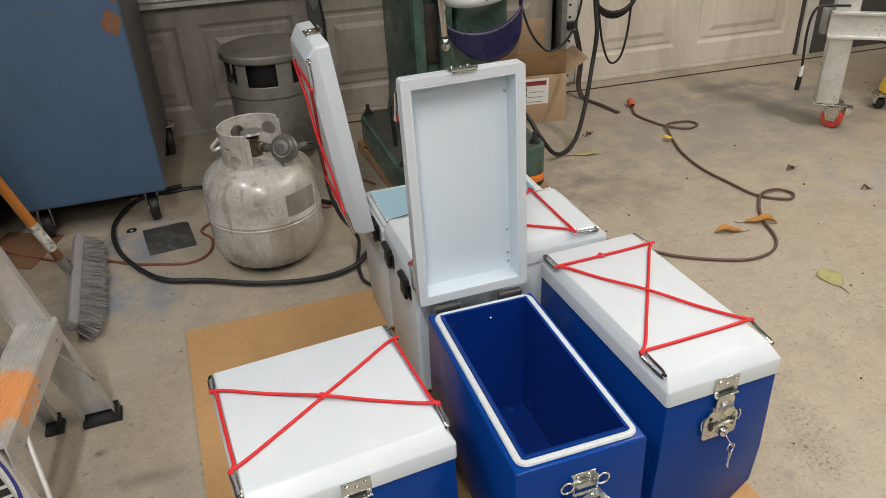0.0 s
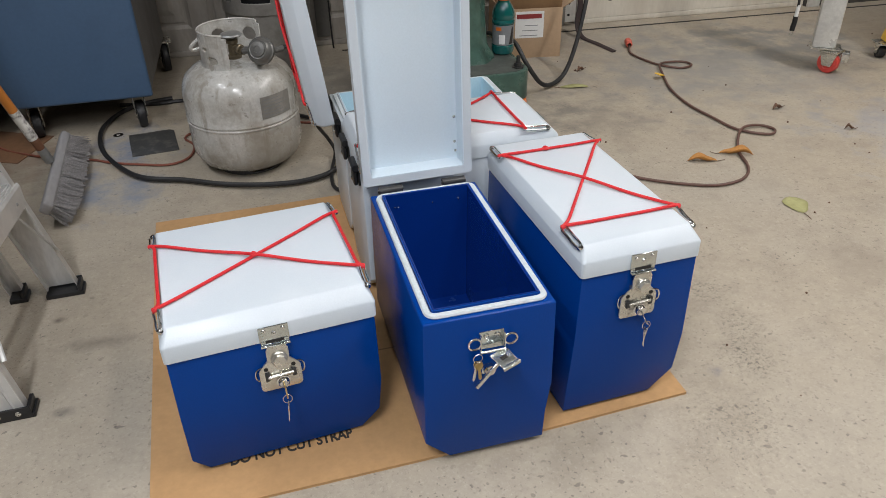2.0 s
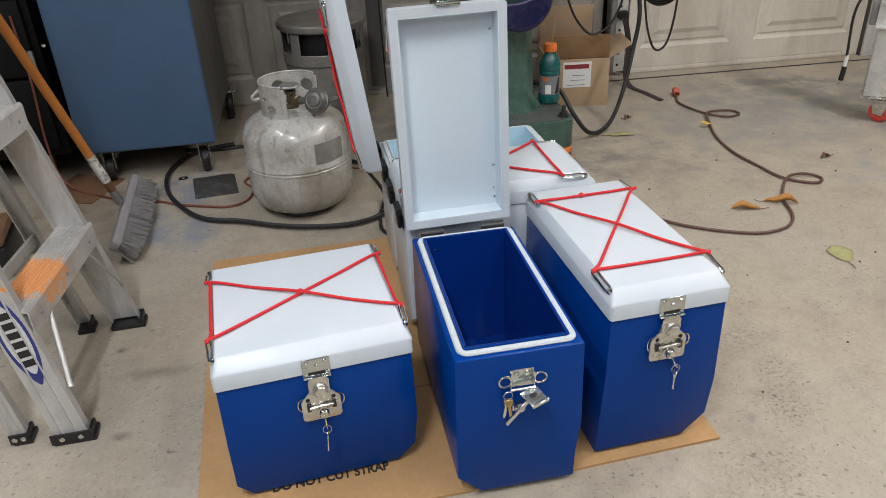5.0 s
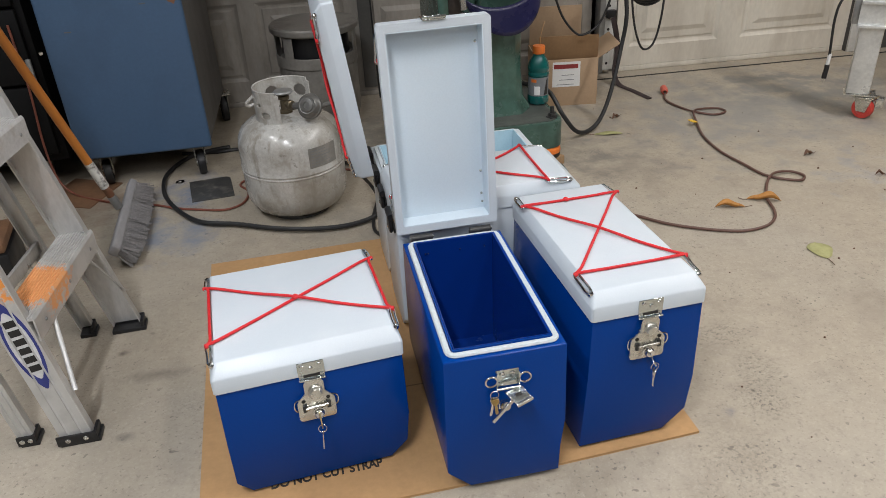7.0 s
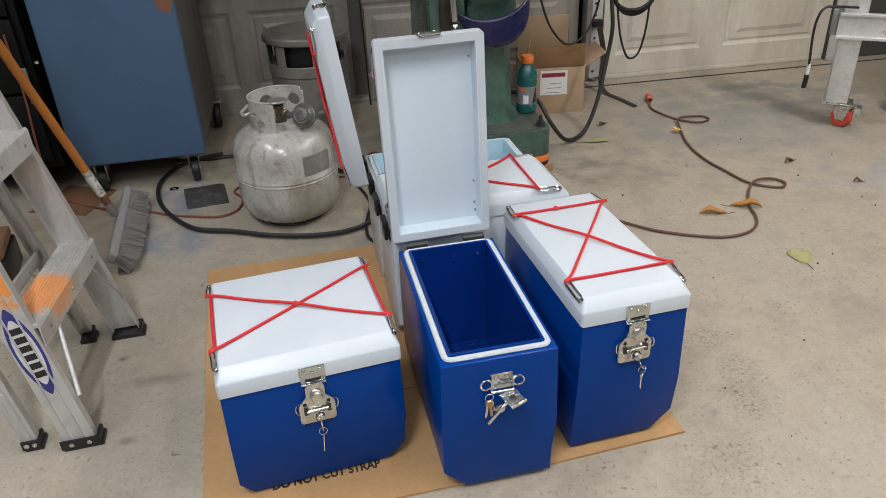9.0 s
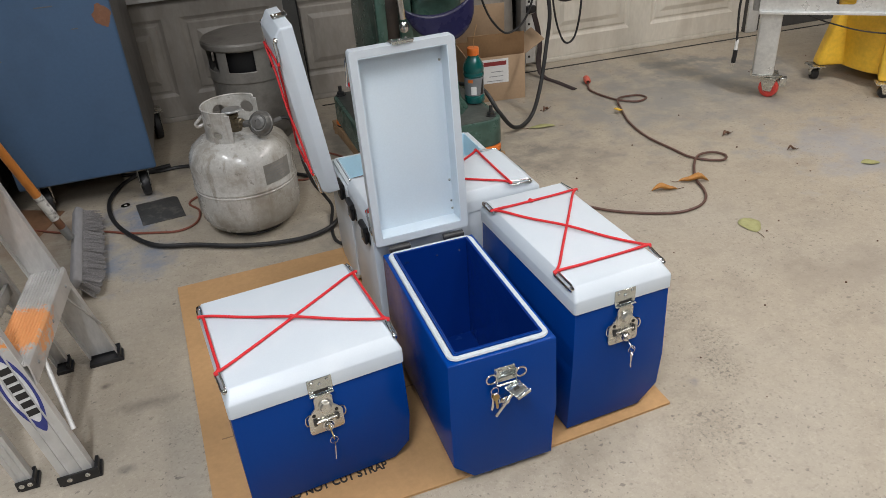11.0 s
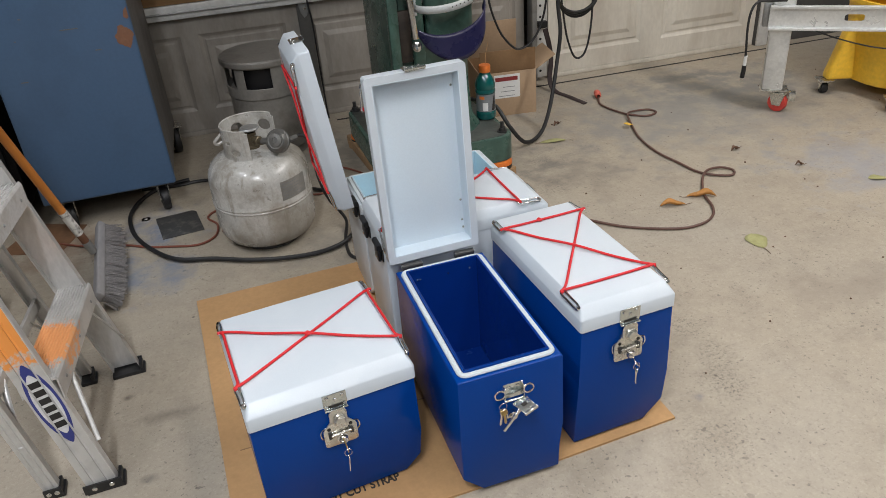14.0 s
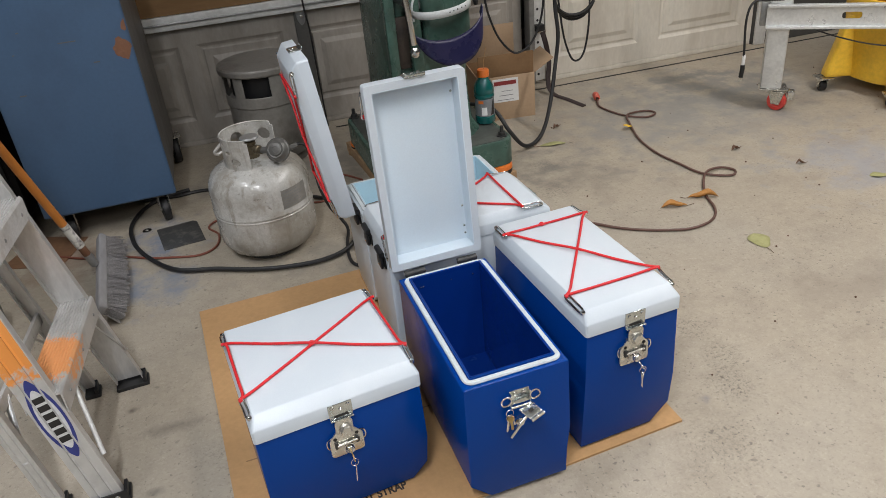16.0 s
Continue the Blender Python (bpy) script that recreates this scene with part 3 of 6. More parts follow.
def body_bm(w, l, h, cut_l, cut_r):
    """Outer skin, folded rim and the empty inside of a cooler; cut_l and cut_r are the cut lower corners."""
    bm = bmesh.new()
    lz, lx = cut_l[1], cut_l[0]
    rz, rx = cut_r[1], cut_r[0]
    poly = [(0, h), (-0.002, h * 0.5), (-0.002, lz), (lx, 0.0), (w - rx, 0.0), (w - 0.004, rz), (w + 0.003, h * 0.42), (w, h)]
    f = [bm.verts.new((x, 0, z)) for x, z in poly]
    b = [bm.verts.new((x, l, z)) for x, z in poly]
    bm.faces.new(f)
    bm.faces.new(b[::-1])
    n = len(poly)
    for i in range(n - 1):
        bm.faces.new((f[i], b[i], b[i + 1], f[i + 1]))
    loops = []
    for inset, z in ((0, h), (0.0035, h + 0.0015), (0.018, h + 0.0015), (0.0185, h + 0.009), (0.0205, h + 0.009), (0.0215, h), (0.024, 0.03)):
        if inset == 0:
            loops.append([f[0], f[-1], b[-1], b[0]])
        else:
            loops.append([bm.verts.new(v) for v in ((inset, inset, z), (w - inset, inset, z), (w - inset, l - inset, z), (inset, l - inset, z))])
    for r, s in zip(loops, loops[1:]):
        for i in range(4):
            bm.faces.new((r[i], r[(i + 1) % 4], s[(i + 1) % 4], s[i]))
    bm.faces.new(loops[-1])
    bmesh.ops.recalc_face_normals(bm, faces=bm.faces)
    edges = [e for e in bm.edges if e.calc_face_angle(0) > 0.5 and all(v.co.z < h + 0.0005 for v in e.verts) and any(v.co.z > -0.001 for v in e.verts)
             and (abs(e.verts[0].co.x - e.verts[1].co.x) + abs(e.verts[0].co.z - e.verts[1].co.z) + abs(e.verts[0].co.y - e.verts[1].co.y)) > 0.02
             and not (0.02 < e.verts[0].co.y < l - 0.02 and 0.02 < e.verts[0].co.x < w - 0.02)]
    bmesh.ops.bevel(bm, geom=edges, offset=0.0022, segments=2, affect="EDGES", profile=0.5)
    return bm


def lid_bm(w, l):
    """A tray-shaped lid, open below, with a sloping upper edge."""
    bm = bmesh.new()
    # side inset, front inset, height
    outer = ((0.012, 0.012, 0.0005), (0.0, 0.0, 0.0), (0.0, 0.0, 0.026), (0.0012, 0.002, 0.0295), (0.009, 0.020, 0.0455), (0.0115, 0.0235, 0.0475), (0.0155, 0.0275, 0.0482))
    inner = ((0.0145, 0.0145, 0.001), (0.0155, 0.0155, 0.040))

    def ring(side, front, z):
        return [bm.verts.new(v) for v in ((side, front, z), (w - side, front, z), (w - side, l - side, z), (side, l - side, z))]
    first = ring(*outer[0])
    prev = first
    for row in outer[1:]:
        cur = ring(*row)
        for i in range(4):
            bm.faces.new((prev[i], prev[(i + 1) % 4], cur[(i + 1) % 4], cur[i]))
        prev = cur
    bm.faces.new(prev)
    prev = first
    for row in inner:
        cur = ring(*row)
        for i in range(4):
            bm.faces.new((prev[i], cur[i], cur[(i + 1) % 4], prev[(i + 1) % 4]))
        prev = cur
    bm.faces.new(prev[::-1])
    bmesh.ops.recalc_face_normals(bm, faces=bm.faces)
    corner = [e for e in bm.edges if abs(e.verts[0].co.x - e.verts[1].co.x) < 0.03 and abs(e.verts[0].co.y - e.verts[1].co.y) < 0.03 and e.calc_face_angle(0) > 0.6
              and abs(e.verts[0].co.z - e.verts[1].co.z) > 0.003]
    bmesh.ops.bevel(bm, geom=corner, offset=0.006, segments=3, affect="EDGES", profile=0.5)
    return bm


def hook_bm(length, m):
    """A bent wire eye that is screwed down at one end and lies along the local y."""
    w = 0.0040
    bm = tube([(0, 0, 0.003), (-w, 0.006, 0.0045), (-w, length * 0.55, 0.006), (-w, length - 0.006, 0.009), (0, length, 0.010), (w, length - 0.006, 0.009),
               (w, length * 0.55, 0.006), (w, 0.006, 0.0045)], 0.0020, 7, True, 4, None, m)
    return lathe([(0.0052, 0), (0.0052, 0.003), (0.0035, 0.0055), (0, 0.0058)], 12, bm, m)


def lid_with_fittings(parent, w, l, m, cord_across, knot):
    lid = part("lid", lid_bm(w, l), WHITE, parent, "white powder-coated lid with bevelled edges", 30, m)
    # thin skin added inside the lid to carry the lightened white
    bm = bmesh.new()
    rings = [[bm.verts.new(v) for v in ((i, i, z), (w - i, i, z), (w - i, l - i, z), (i, l - i, z))] for i, z in ((0.0146, 0.0012), (0.0166, 0.0012), (0.0172, 0.0388))]
    for a, b in zip(rings, rings[1:]):
        for k in range(4):
            bm.faces.new((a[k], a[(k + 1) % 4], b[(k + 1) % 4], b[k]))
    bm.faces.new(rings[-1])
    part("inner_skin", bm, WHITE_LIT, lid, "smooth inside of the lid, its white lightened and blued as lit", 0)
    e, top = 0.0065, 0.0445
    hl, s0, s1 = (0.055, 0.023, 0.012) if l > 0.35 else (0.048, 0.023, 0.016)
    loops = {}
    for key, x, y, turn in (("fl", e, s0, 0), ("fr", w - e, s0, 0), ("bl", e, l - s1, 180), ("br", w - e, l - s1, 180)):
        hm = pose(x, y, top - 0.003, 0, (-30 if x < w / 2 else 30), 0) @ pose(0, 0, 0, 0, 0, turn)
        part("hook", hook_bm(hl, hm), CHROME, lid, "chromed wire hook")
        loops[key] = hm @ Vector((0, hl - 0.004, 0.011))
    z = 0.0515
    pts = {k: Vector((v.x + (0.006 if v.x < w / 2 else -0.006), v.y, z)) for k, v in loops.items()}

    def run(a, b, lift=0.0, sag=0.0):
        p, q = pts[a], pts[b]
        mid = (p + q) / 2
        return [loops[a] + Vector((0, 0, 0.001)), p.lerp(q, 0.06) + Vector((0, 0, 0.001)), p.lerp(q, 0.25), mid + Vector((0, 0, lift)), p.lerp(q, 0.75), q.lerp(p, 0.06) + Vector((0, 0, 0.001)), loops[b] + Vector((0, 0, 0.001))]
    bm = tube(run("bl", "fr", 0.0035), 0.0027, 8, False, 5)
    tube(run("br", "fl"), 0.0027, 8, False, 5, bm)
    sides = (("bl", "br"), ("fl", "fr")) if cord_across else (("bl", "fl"), ("br", "fr"))
    for a, b in sides:
        tube(run(a, b), 0.0027, 8, False, 5, bm)
    for k, v in loops.items():
        merge(bm, tube([(0.0014 * math.cos(a), 0.0018 * math.sin(a), 0.0012 * math.cos(2 * a)) for a in (0, 1.05, 2.1, 3.14, 4.2, 5.24)], 0.0030, 7, True, 3), Matrix.Translation(v + Vector((0, 0, 0.0))))
    if knot:
        kp = pts["bl"].lerp(pts["br"], 0.45) if cord_across else pts["bl"].lerp(pts["fl"], 0.45)
    else:
        kp = (pts["bl"] + pts["fr"]) / 2 + Vector((0, 0, 0.002))
    merge(bm, tube([(0.0045, 0.002, 0), (0, 0.004, 0.0025), (-0.0045, 0.0015, 0), (-0.002, -0.004, 0.001), (0.003, -0.004, 0.0015)], 0.0023, 7, True, 3), Matrix.Translation(kp))
    part("elastic_cord", bm, CORD, lid, "red elastic cord laced crosswise over the hooks")
    for rx, ry in ((0.895, 0.13), (0.895, 0.76), (0.895, 0.88), (0.90, 0.925)):
        part("rivet", screw(None, pose(w * rx, l * ry, 0.0386, 180), 0.0028), ZINC, lid)
    # strike plate at the front edge
    cx = w / 2
    bm = rbox(cx - 0.022, cx + 0.022, -0.0030, -0.0006, 0.0015, 0.028, 0.0009)
    rbox(cx - 0.021, cx + 0.021, -0.0030, -0.0004, -0.004, 0.0022, 0.0008, 2, bm)
    rbox(cx - 0.0215, cx + 0.0215, -0.0085, -0.0030, -0.0055, -0.0035, 0.0008, 2, bm)
    plate = part("strike_plate", bm, SILVER, lid, "bright zinc strike plate with a folded lip")
    part("slot", rbox(cx - 0.0135, cx + 0.0135, -0.0036, -0.0031, -0.0015, 0.0035, 0), INK, plate, "dark slot")
    for sx, sz in ((-0.014, 0.022), (0.014, 0.022), (0.0, 0.016)):
        screw(bm := bmesh.new(), pose(cx + sx, -0.0031, sz, 90), 0.0032)
        part("screw", bm, CHROME, lid)
    return lid


def wing_plate():
    """Outline of a draw latch plate: sloping shoulders above, straight sides and rounded lower corners."""
    half = [(0.0, 0.029), (0.012, 0.029), (0.016, 0.0265), (0.029, 0.012), (0.0315, 0.007), (0.0315, -0.025), (0.030, -0.029), (0.0265, -0.031), (0.0, -0.031)]
    return half + [(-x, z) for x, z in half[-2:0:-1]]


def keys(parent, x, y, z, tilts, hang, turn=0):
    """A ring with small keys hanging from a lock."""
    bm = tube([(x + 0.007 * math.cos(a), y - 0.004, z - 0.008 + 0.008 * math.sin(a)) for a in (0, 1.05, 2.1, 3.14, 4.2, 5.24)], 0.0007, 6, True, 3)
    part("key_ring", bm, CHROME, parent, "thin wire ring")
    for k, tilt in enumerate(tilts):
        bm = prism([(-0.0055, 0.0), (-0.0065, -0.006), (-0.004, -0.012), (-0.0022, -0.0135), (-0.0022, -0.033), (0.0, -0.036), (0.0022, -0.033), (0.003, -0.029), (0.0022, -0.0255),
                    (0.003, -0.022), (0.0022, -0.018), (0.0022, -0.0135), (0.004, -0.012), (0.0065, -0.006), (0.0055, 0.0)], -0.001, 0.001, 0.0004)
        part("key", bm, CHROME if hang or k else BRASS, parent, "small flat key", 35, pose(x, y - 0.007 + 0.006 * k, z - 0.014, 5 - 9 * k, tilt, turn + 14 * k))


def closed_latch(cooler, w, h, key_spread):
    cx = w / 2
    lat = part("latch", prism(wing_plate(), -0.0075, -0.0045, 0.0009, None, pose(cx, 0, h - 0.058)), ZINC, cooler, "zinc-plated draw latch with lock")
    part("backplate", rbox(cx - 0.016, cx + 0.016, -0.0045, -0.0005, h - 0.078, h - 0.030, 0.001), ZINC, lat)
    bm = prism([(-0.0125, 0.0), (0.0125, 0.0), (0.0165, -0.007), (0.0165, -0.030), (-0.0165, -0.030), (-0.0165, -0.007)], -0.0105, -0.0078, 0.001, None, pose(cx, 0, h - 0.004))
    part("hasp", bm, ZINC, lat, "folded hasp hooked under the strike plate")
    bm = lathe([(0.0125, 0), (0.0125, 0.003), (0.0115, 0.0042), (0, 0.0042)], 28, None, pose(cx + 0.001, -0.0106, h - 0.027, 90))
    lathe([(0.0112, 0.0042), (0.0112, 0.0085), (0.0098, 0.0098), (0, 0.0098)], 6, bm, pose(cx + 0.001, -0.0106, h - 0.027, 90, 12, 0))
    part("cam", bm, ZINC, lat, "hexagonal bolt head")
    bm = tube([(cx - 0.019, -0.0115, h - 0.061), (cx + 0.019, -0.0115, h - 0.059)], 0.0028, 10, False, 0)
    part("wing_bar", bm, ZINC, lat, "round cross bar")
    for sx in (-1, 1):
        part("bar_end", rbox(cx + sx * 0.020 - 0.0035, cx + sx * 0.020 + 0.0035, -0.0125, -0.0078, h - 0.067, h - 0.053, 0.0015), STEEL_DARK, lat, "dark slotted bar end")
        part("hole", lathe([(0.0034, 0), (0.0034, 0.0006), (0, 0.0006)], 14, None, pose(cx + sx * 0.0205, -0.0077, h - 0.0465, 90)), INK, lat, "dark punched hole")
        part("side_loop", tube([(cx + sx * 0.024, -0.005, h - 0.043), (cx + sx * 0.034, -0.006, h - 0.046), (cx + sx * 0.0365, -0.007, h - 0.057), (cx + sx * 0.033, -0.006, h - 0.066), (cx + sx * 0.027, -0.005, h - 0.068)], 0.0013, 6, False, 4), CHROME, lat, "wire loop")
    # ink strip painted as the cross bar's shadow on the plate
    part("shadow_strip", rbox(cx - 0.018, cx + 0.018, -0.0081, -0.0076, h - 0.0665, h - 0.0635, 0), INK, lat, "dark strip for the shadow under the bar")
    bm = lathe([(0.0105, 0), (0.0105, 0.003), (0.0088, 0.0035), (0.0085, 0.008), (0.0072, 0.010), (0, 0.010)], 24, None, pose(cx + 0.002, -0.0078, h - 0.074, 90))
    part("lock", bm, CHROME, lat, "round key lock with a key in it")
    edge_on = key_spread < 5
    bow = [(-0.0016, 0.0), (0.0016, 0.0), (0.0022, -0.006), (0.006, -0.010), (0.0065, -0.018), (0.003, -0.023), (-0.003, -0.023), (-0.0065, -0.018), (-0.006, -0.010), (-0.0022, -0.006)]
    part("lock_key", prism(bow, -0.001, 0.001, 0.0004), BRASS if edge_on else CHROME, lat, "key standing in the lock", 35, pose(cx + 0.002, -0.0178, h - 0.074, -66, 0, 0) @ pose(0, 0, 0, 0, 0, 86 if edge_on else 52))
    keys(lat, cx + 0.002, -0.031, h - 0.080, (4,) if edge_on else (-5, 8), True, 78 if edge_on else 40)
    return lat


def open_latch(cooler, w, h):
    """The latch folded open: flanged plate with two side loops, the hasp standing out, the arm with its lock, and keys beside it."""
    cx, cz = w / 2 + 0.001, h - 0.044
    bm = rbox(cx - 0.019, cx + 0.019, -0.0030, -0.0005, cz - 0.016, cz + 0.016, 0.001)
    for sx in (-1, 1):
        rbox(cx + sx * 0.018 - 0.001, cx + sx * 0.018 + 0.001, -0.011, -0.0028, cz - 0.016, cz + 0.014, 0.0008, 2, bm)
    tube([(cx - 0.019, -0.011, cz - 0.015), (cx + 0.019, -0.011, cz - 0.015)], 0.0022, 10, False, 0, bm)
    lat = part("latch", bm, SILVER, cooler, "zinc-plated latch hanging open")
    for sx in (-1, 1):
        c = (cx + sx * 0.0275, -0.009, cz + 0.001)
        part("side_loop", tube([(c[0] + 0.0095 * math.cos(a), c[1], c[2] + 0.0095 * math.sin(a)) for a in (0, 0.8, 1.57, 2.36, 3.14, 3.93, 4.71, 5.5)], 0.0017, 8, True, 3), CHROME, lat, "wire loop")
        part("screw", screw(None, pose(cx + sx * 0.0085, -0.0031, cz + 0.0085, 90), 0.0045), CHROME, lat)
    bm = prism([(-0.014, 0.0), (0.016, 0.0), (0.017, -0.030), (-0.010, -0.030)], -0.0013, 0.0013, 0.0006)
    rbox(-0.011, 0.018, -0.005, 0.0025, -0.034, -0.0285, 0.0016, 2, bm)
    hm = pose(cx + 0.006, -0.0125, cz - 0.017, -80, -10, 14)
    hasp = part("hasp", bm, SILVER, lat, "open hasp standing out with a rolled end", 35, hm)
    part("slot", rbox(-0.003, 0.007, -0.0020, -0.0014, -0.017, -0.011, 0), INK, hasp, "dark punched slot")
    part("arm", rbox(-0.003, 0.003, -0.004, 0.0, -0.052, 0.0, 0.0012), CHROME, lat, "bright steel arm", 35, pose(cx + 0.006, -0.022, cz - 0.026, -14, 52, 0))
    part("lock", lathe([(0.0080, 0), (0.0080, 0.008), (0.0068, 0.010), (0, 0.010)], 22, None, pose(cx - 0.008, -0.012, cz - 0.047, 70, 0, 20)), CHROME, lat, "round key lock")
    part("lock_body", rbox(cx - 0.017, cx + 0.001, -0.012, -0.003, cz - 0.056, cz - 0.043, 0.002), SILVER, lat, "zinc lock body")
    keys(lat, cx - 0.024, -0.010, cz - 0.014, (-6, 14), False)
    return lat


def hinge(cooler, x, l, h, material, name="hinge"):
    bm = tube([(x - 0.022, l + 0.008, h + 0.004), (x + 0.022, l + 0.008, h + 0.004)], 0.0075, 12, False, 0)
    rbox(x - 0.022, x + 0.022, l + 0.0005, l + 0.004, h - 0.034, h + 0.004, 0.001, 2, bm)
    ob = part("hinge", bm, material, cooler, "steel butt hinge" if material is STEEL_DARK else "black hinge with a screw")
    if material is BLACK:
        part("leaf", rbox(x - 0.017, x + 0.017, l + 0.0045, l + 0.013, h - 0.036, h - 0.006, 0.004), BLACK, ob)
        part("screw", screw(None, pose(x, l + 0.0131, h - 0.024, -90), 0.005), CHROME, ob)
    else:
        part("pin", tube([(x - 0.024, l + 0.008, h + 0.004), (x + 0.024, l + 0.008, h + 0.004)], 0.003, 8, False, 0), CHROME, ob, "bright hinge pin")
    return ob


def cooler(m, w, l, h, paint, liner_label, label, cut_l, cut_r, opened, cord_across=True, knot=True, hinge_mat=STEEL_DARK, key_spread=6, open_angle=-90, liner=None, latch=True, lid_shift=0.0, lid_lean=0.0, lid_extra=0.006, lid_back=0.016, lid_up=0.006):
    top = thing("cool_box", m, label, "cool box", "cool boxes on the cardboard")
    foot = 0.006
    base = part("body", body_bm(w, l, h - foot, cut_l, cut_r), paint, top, liner_label, 30, pose(0, 0, foot))
    if liner is not None:
        bm = bmesh.new()
        rings = [[bm.verts.new(v) for v in ((i, i, z), (w - i, i, z), (w - i, l - i, z), (i, l - i, z))] for i, z in ((0.0212, h + 0.0092), (0.0232, h + 0.0092), (0.0255, 0.04))]
        for r, s in zip(rings, rings[1:]):
            for i in range(4):
                bm.faces.new((r[i], r[(i + 1) % 4], s[(i + 1) % 4], s[i]))
        bm.faces.new(rings[-1])
        part("liner", bm, liner, top, "pale blue inner liner" if liner is PALE else "inner liner in the body blue, darkened for shade", 0)
    for fx in (0.06, w - 0.06):
        for fy in (0.05, l - 0.05):
            part("foot", lathe([(0.012, 0), (0.013, 0.0062), (0, 0.0062)], 14, None, pose(fx, fy, 0)), BLACK, top)
    part("gasket", tube(ring_pts(w, l, 0.0125, h + 0.0035, 0.012), 0.0058, 8, True, 0, None, None, 0.7), GASKET, top, "white rubber gasket round the rim")
    hx = (w * 0.2, w * 0.8)
    for x in hx:
        hinge(top, x, l, h, hinge_mat)
    lw, ll = w + 0.006, l + lid_extra
    if opened:
        lm = pose(-0.003 + lid_shift, l + lid_back, h + lid_up, open_angle, lid_lean) @ pose(0, -ll, 0)
        lid_with_fittings(top, lw, ll, lm, cord_across, knot)
        if latch:
            open_latch(top, w, h)
    else:
        lid_with_fittings(top, lw, ll, pose(-0.003, -0.003, h + 0.0015), cord_across, knot)
        if latch:
            closed_latch(top, w, h, key_spread)
    if opened:
        for sx, sy in ((0.2, 0.85), (0.23, 0.86), (0.8, 0.85), (0.55, 0.86)):
            part("inner_screw", screw(None, pose(w * sx, l - 0.0245, h - 0.016, 90), 0.002), CHROME, top)
    return top


T = 0.0055  # cardboard thickness
cooler(pose(-0.3565, 0.0865, T, 0, 0, 5.0), 0.306, 0.303, 0.2285, BLUE, "blue powder-coated body", "squat blue cool box, closed white lid laced with red cord", (0.022, 0.024), (0.036, 0.030), False, False, False, key_spread=3)
cooler(pose(-0.0014, 0.0067, T, 0, 0, 0.0), 0.201, 0.3955, 0.2775, BLUE, "blue powder-coated body, empty inside", "blue cool box with its white lid standing open, empty", (0.037, 0.038), (0.006, 0.055), True, liner=BLUE_SHADED, open_angle=-91.1, lid_shift=-0.005, lid_lean=-0.74, lid_extra=0.016, lid_back=0.014, lid_up=0.012)
cooler(pose(0.2575, 0.0475, T, 0, 0, 2.3), 0.200, 0.400, 0.279, BLUE, "blue powder-coated body", "tall blue cool box, closed white lid, keys in latch", (-0.0105, 0.15), (0.046, 0.040), False)
cooler(pose(0.400, 0.488, T, 0, 0, 90.5), 0.202, 0.402, 0.283, WHITE, "white powder-coated body", "white cool box with closed white lid and black hinges", (0.03, 0.03), (0.03, 0.03), False, hinge_mat=BLACK)
cooler(pose(0.400, 0.728, T, 0, 0, 90.5), 0.202, 0.402, 0.283, WHITE, "white powder-coated body", "white cool box standing open with a pale blue liner", (0.03, 0.03), (0.03, 0.03), True, hinge_mat=BLACK, liner=PALE, open_angle=-97)

# ---- cardboard sheet ----
sheet = tagged(link("cardboard_sheet", prism([(-0.462, 0.935), (0.10, 0.948), (0.475, 0.70), (0.478, 0.036), (0.21, 0.024), (0.0, 0.018), (-0.425, 0.012)], 0.0, T, 0.0, None, pose(0, 0, 0) @ Matrix(((1, 0, 0, 0), (0, 0, 1, 0), (0, 1, 0, 0), (0, 0, 0, 1)))), CARD), "flattened brown cardboard sheet lying on the concrete", "cardboard sheet")
letters("DO NOT CUT STRAP", 0.027, INK, sheet, pose(-0.306, 0.090, T + 0.0004, 0, 0, 2) @ Matrix.Diagonal((0.78, 1, 1, 1)), label="black printed warning words")
part("crease", rbox(-0.40, 0.46, 0.300, 0.303, T, T + 0.0005, 0), CARD_SHADED, sheet, "pressed fold line")


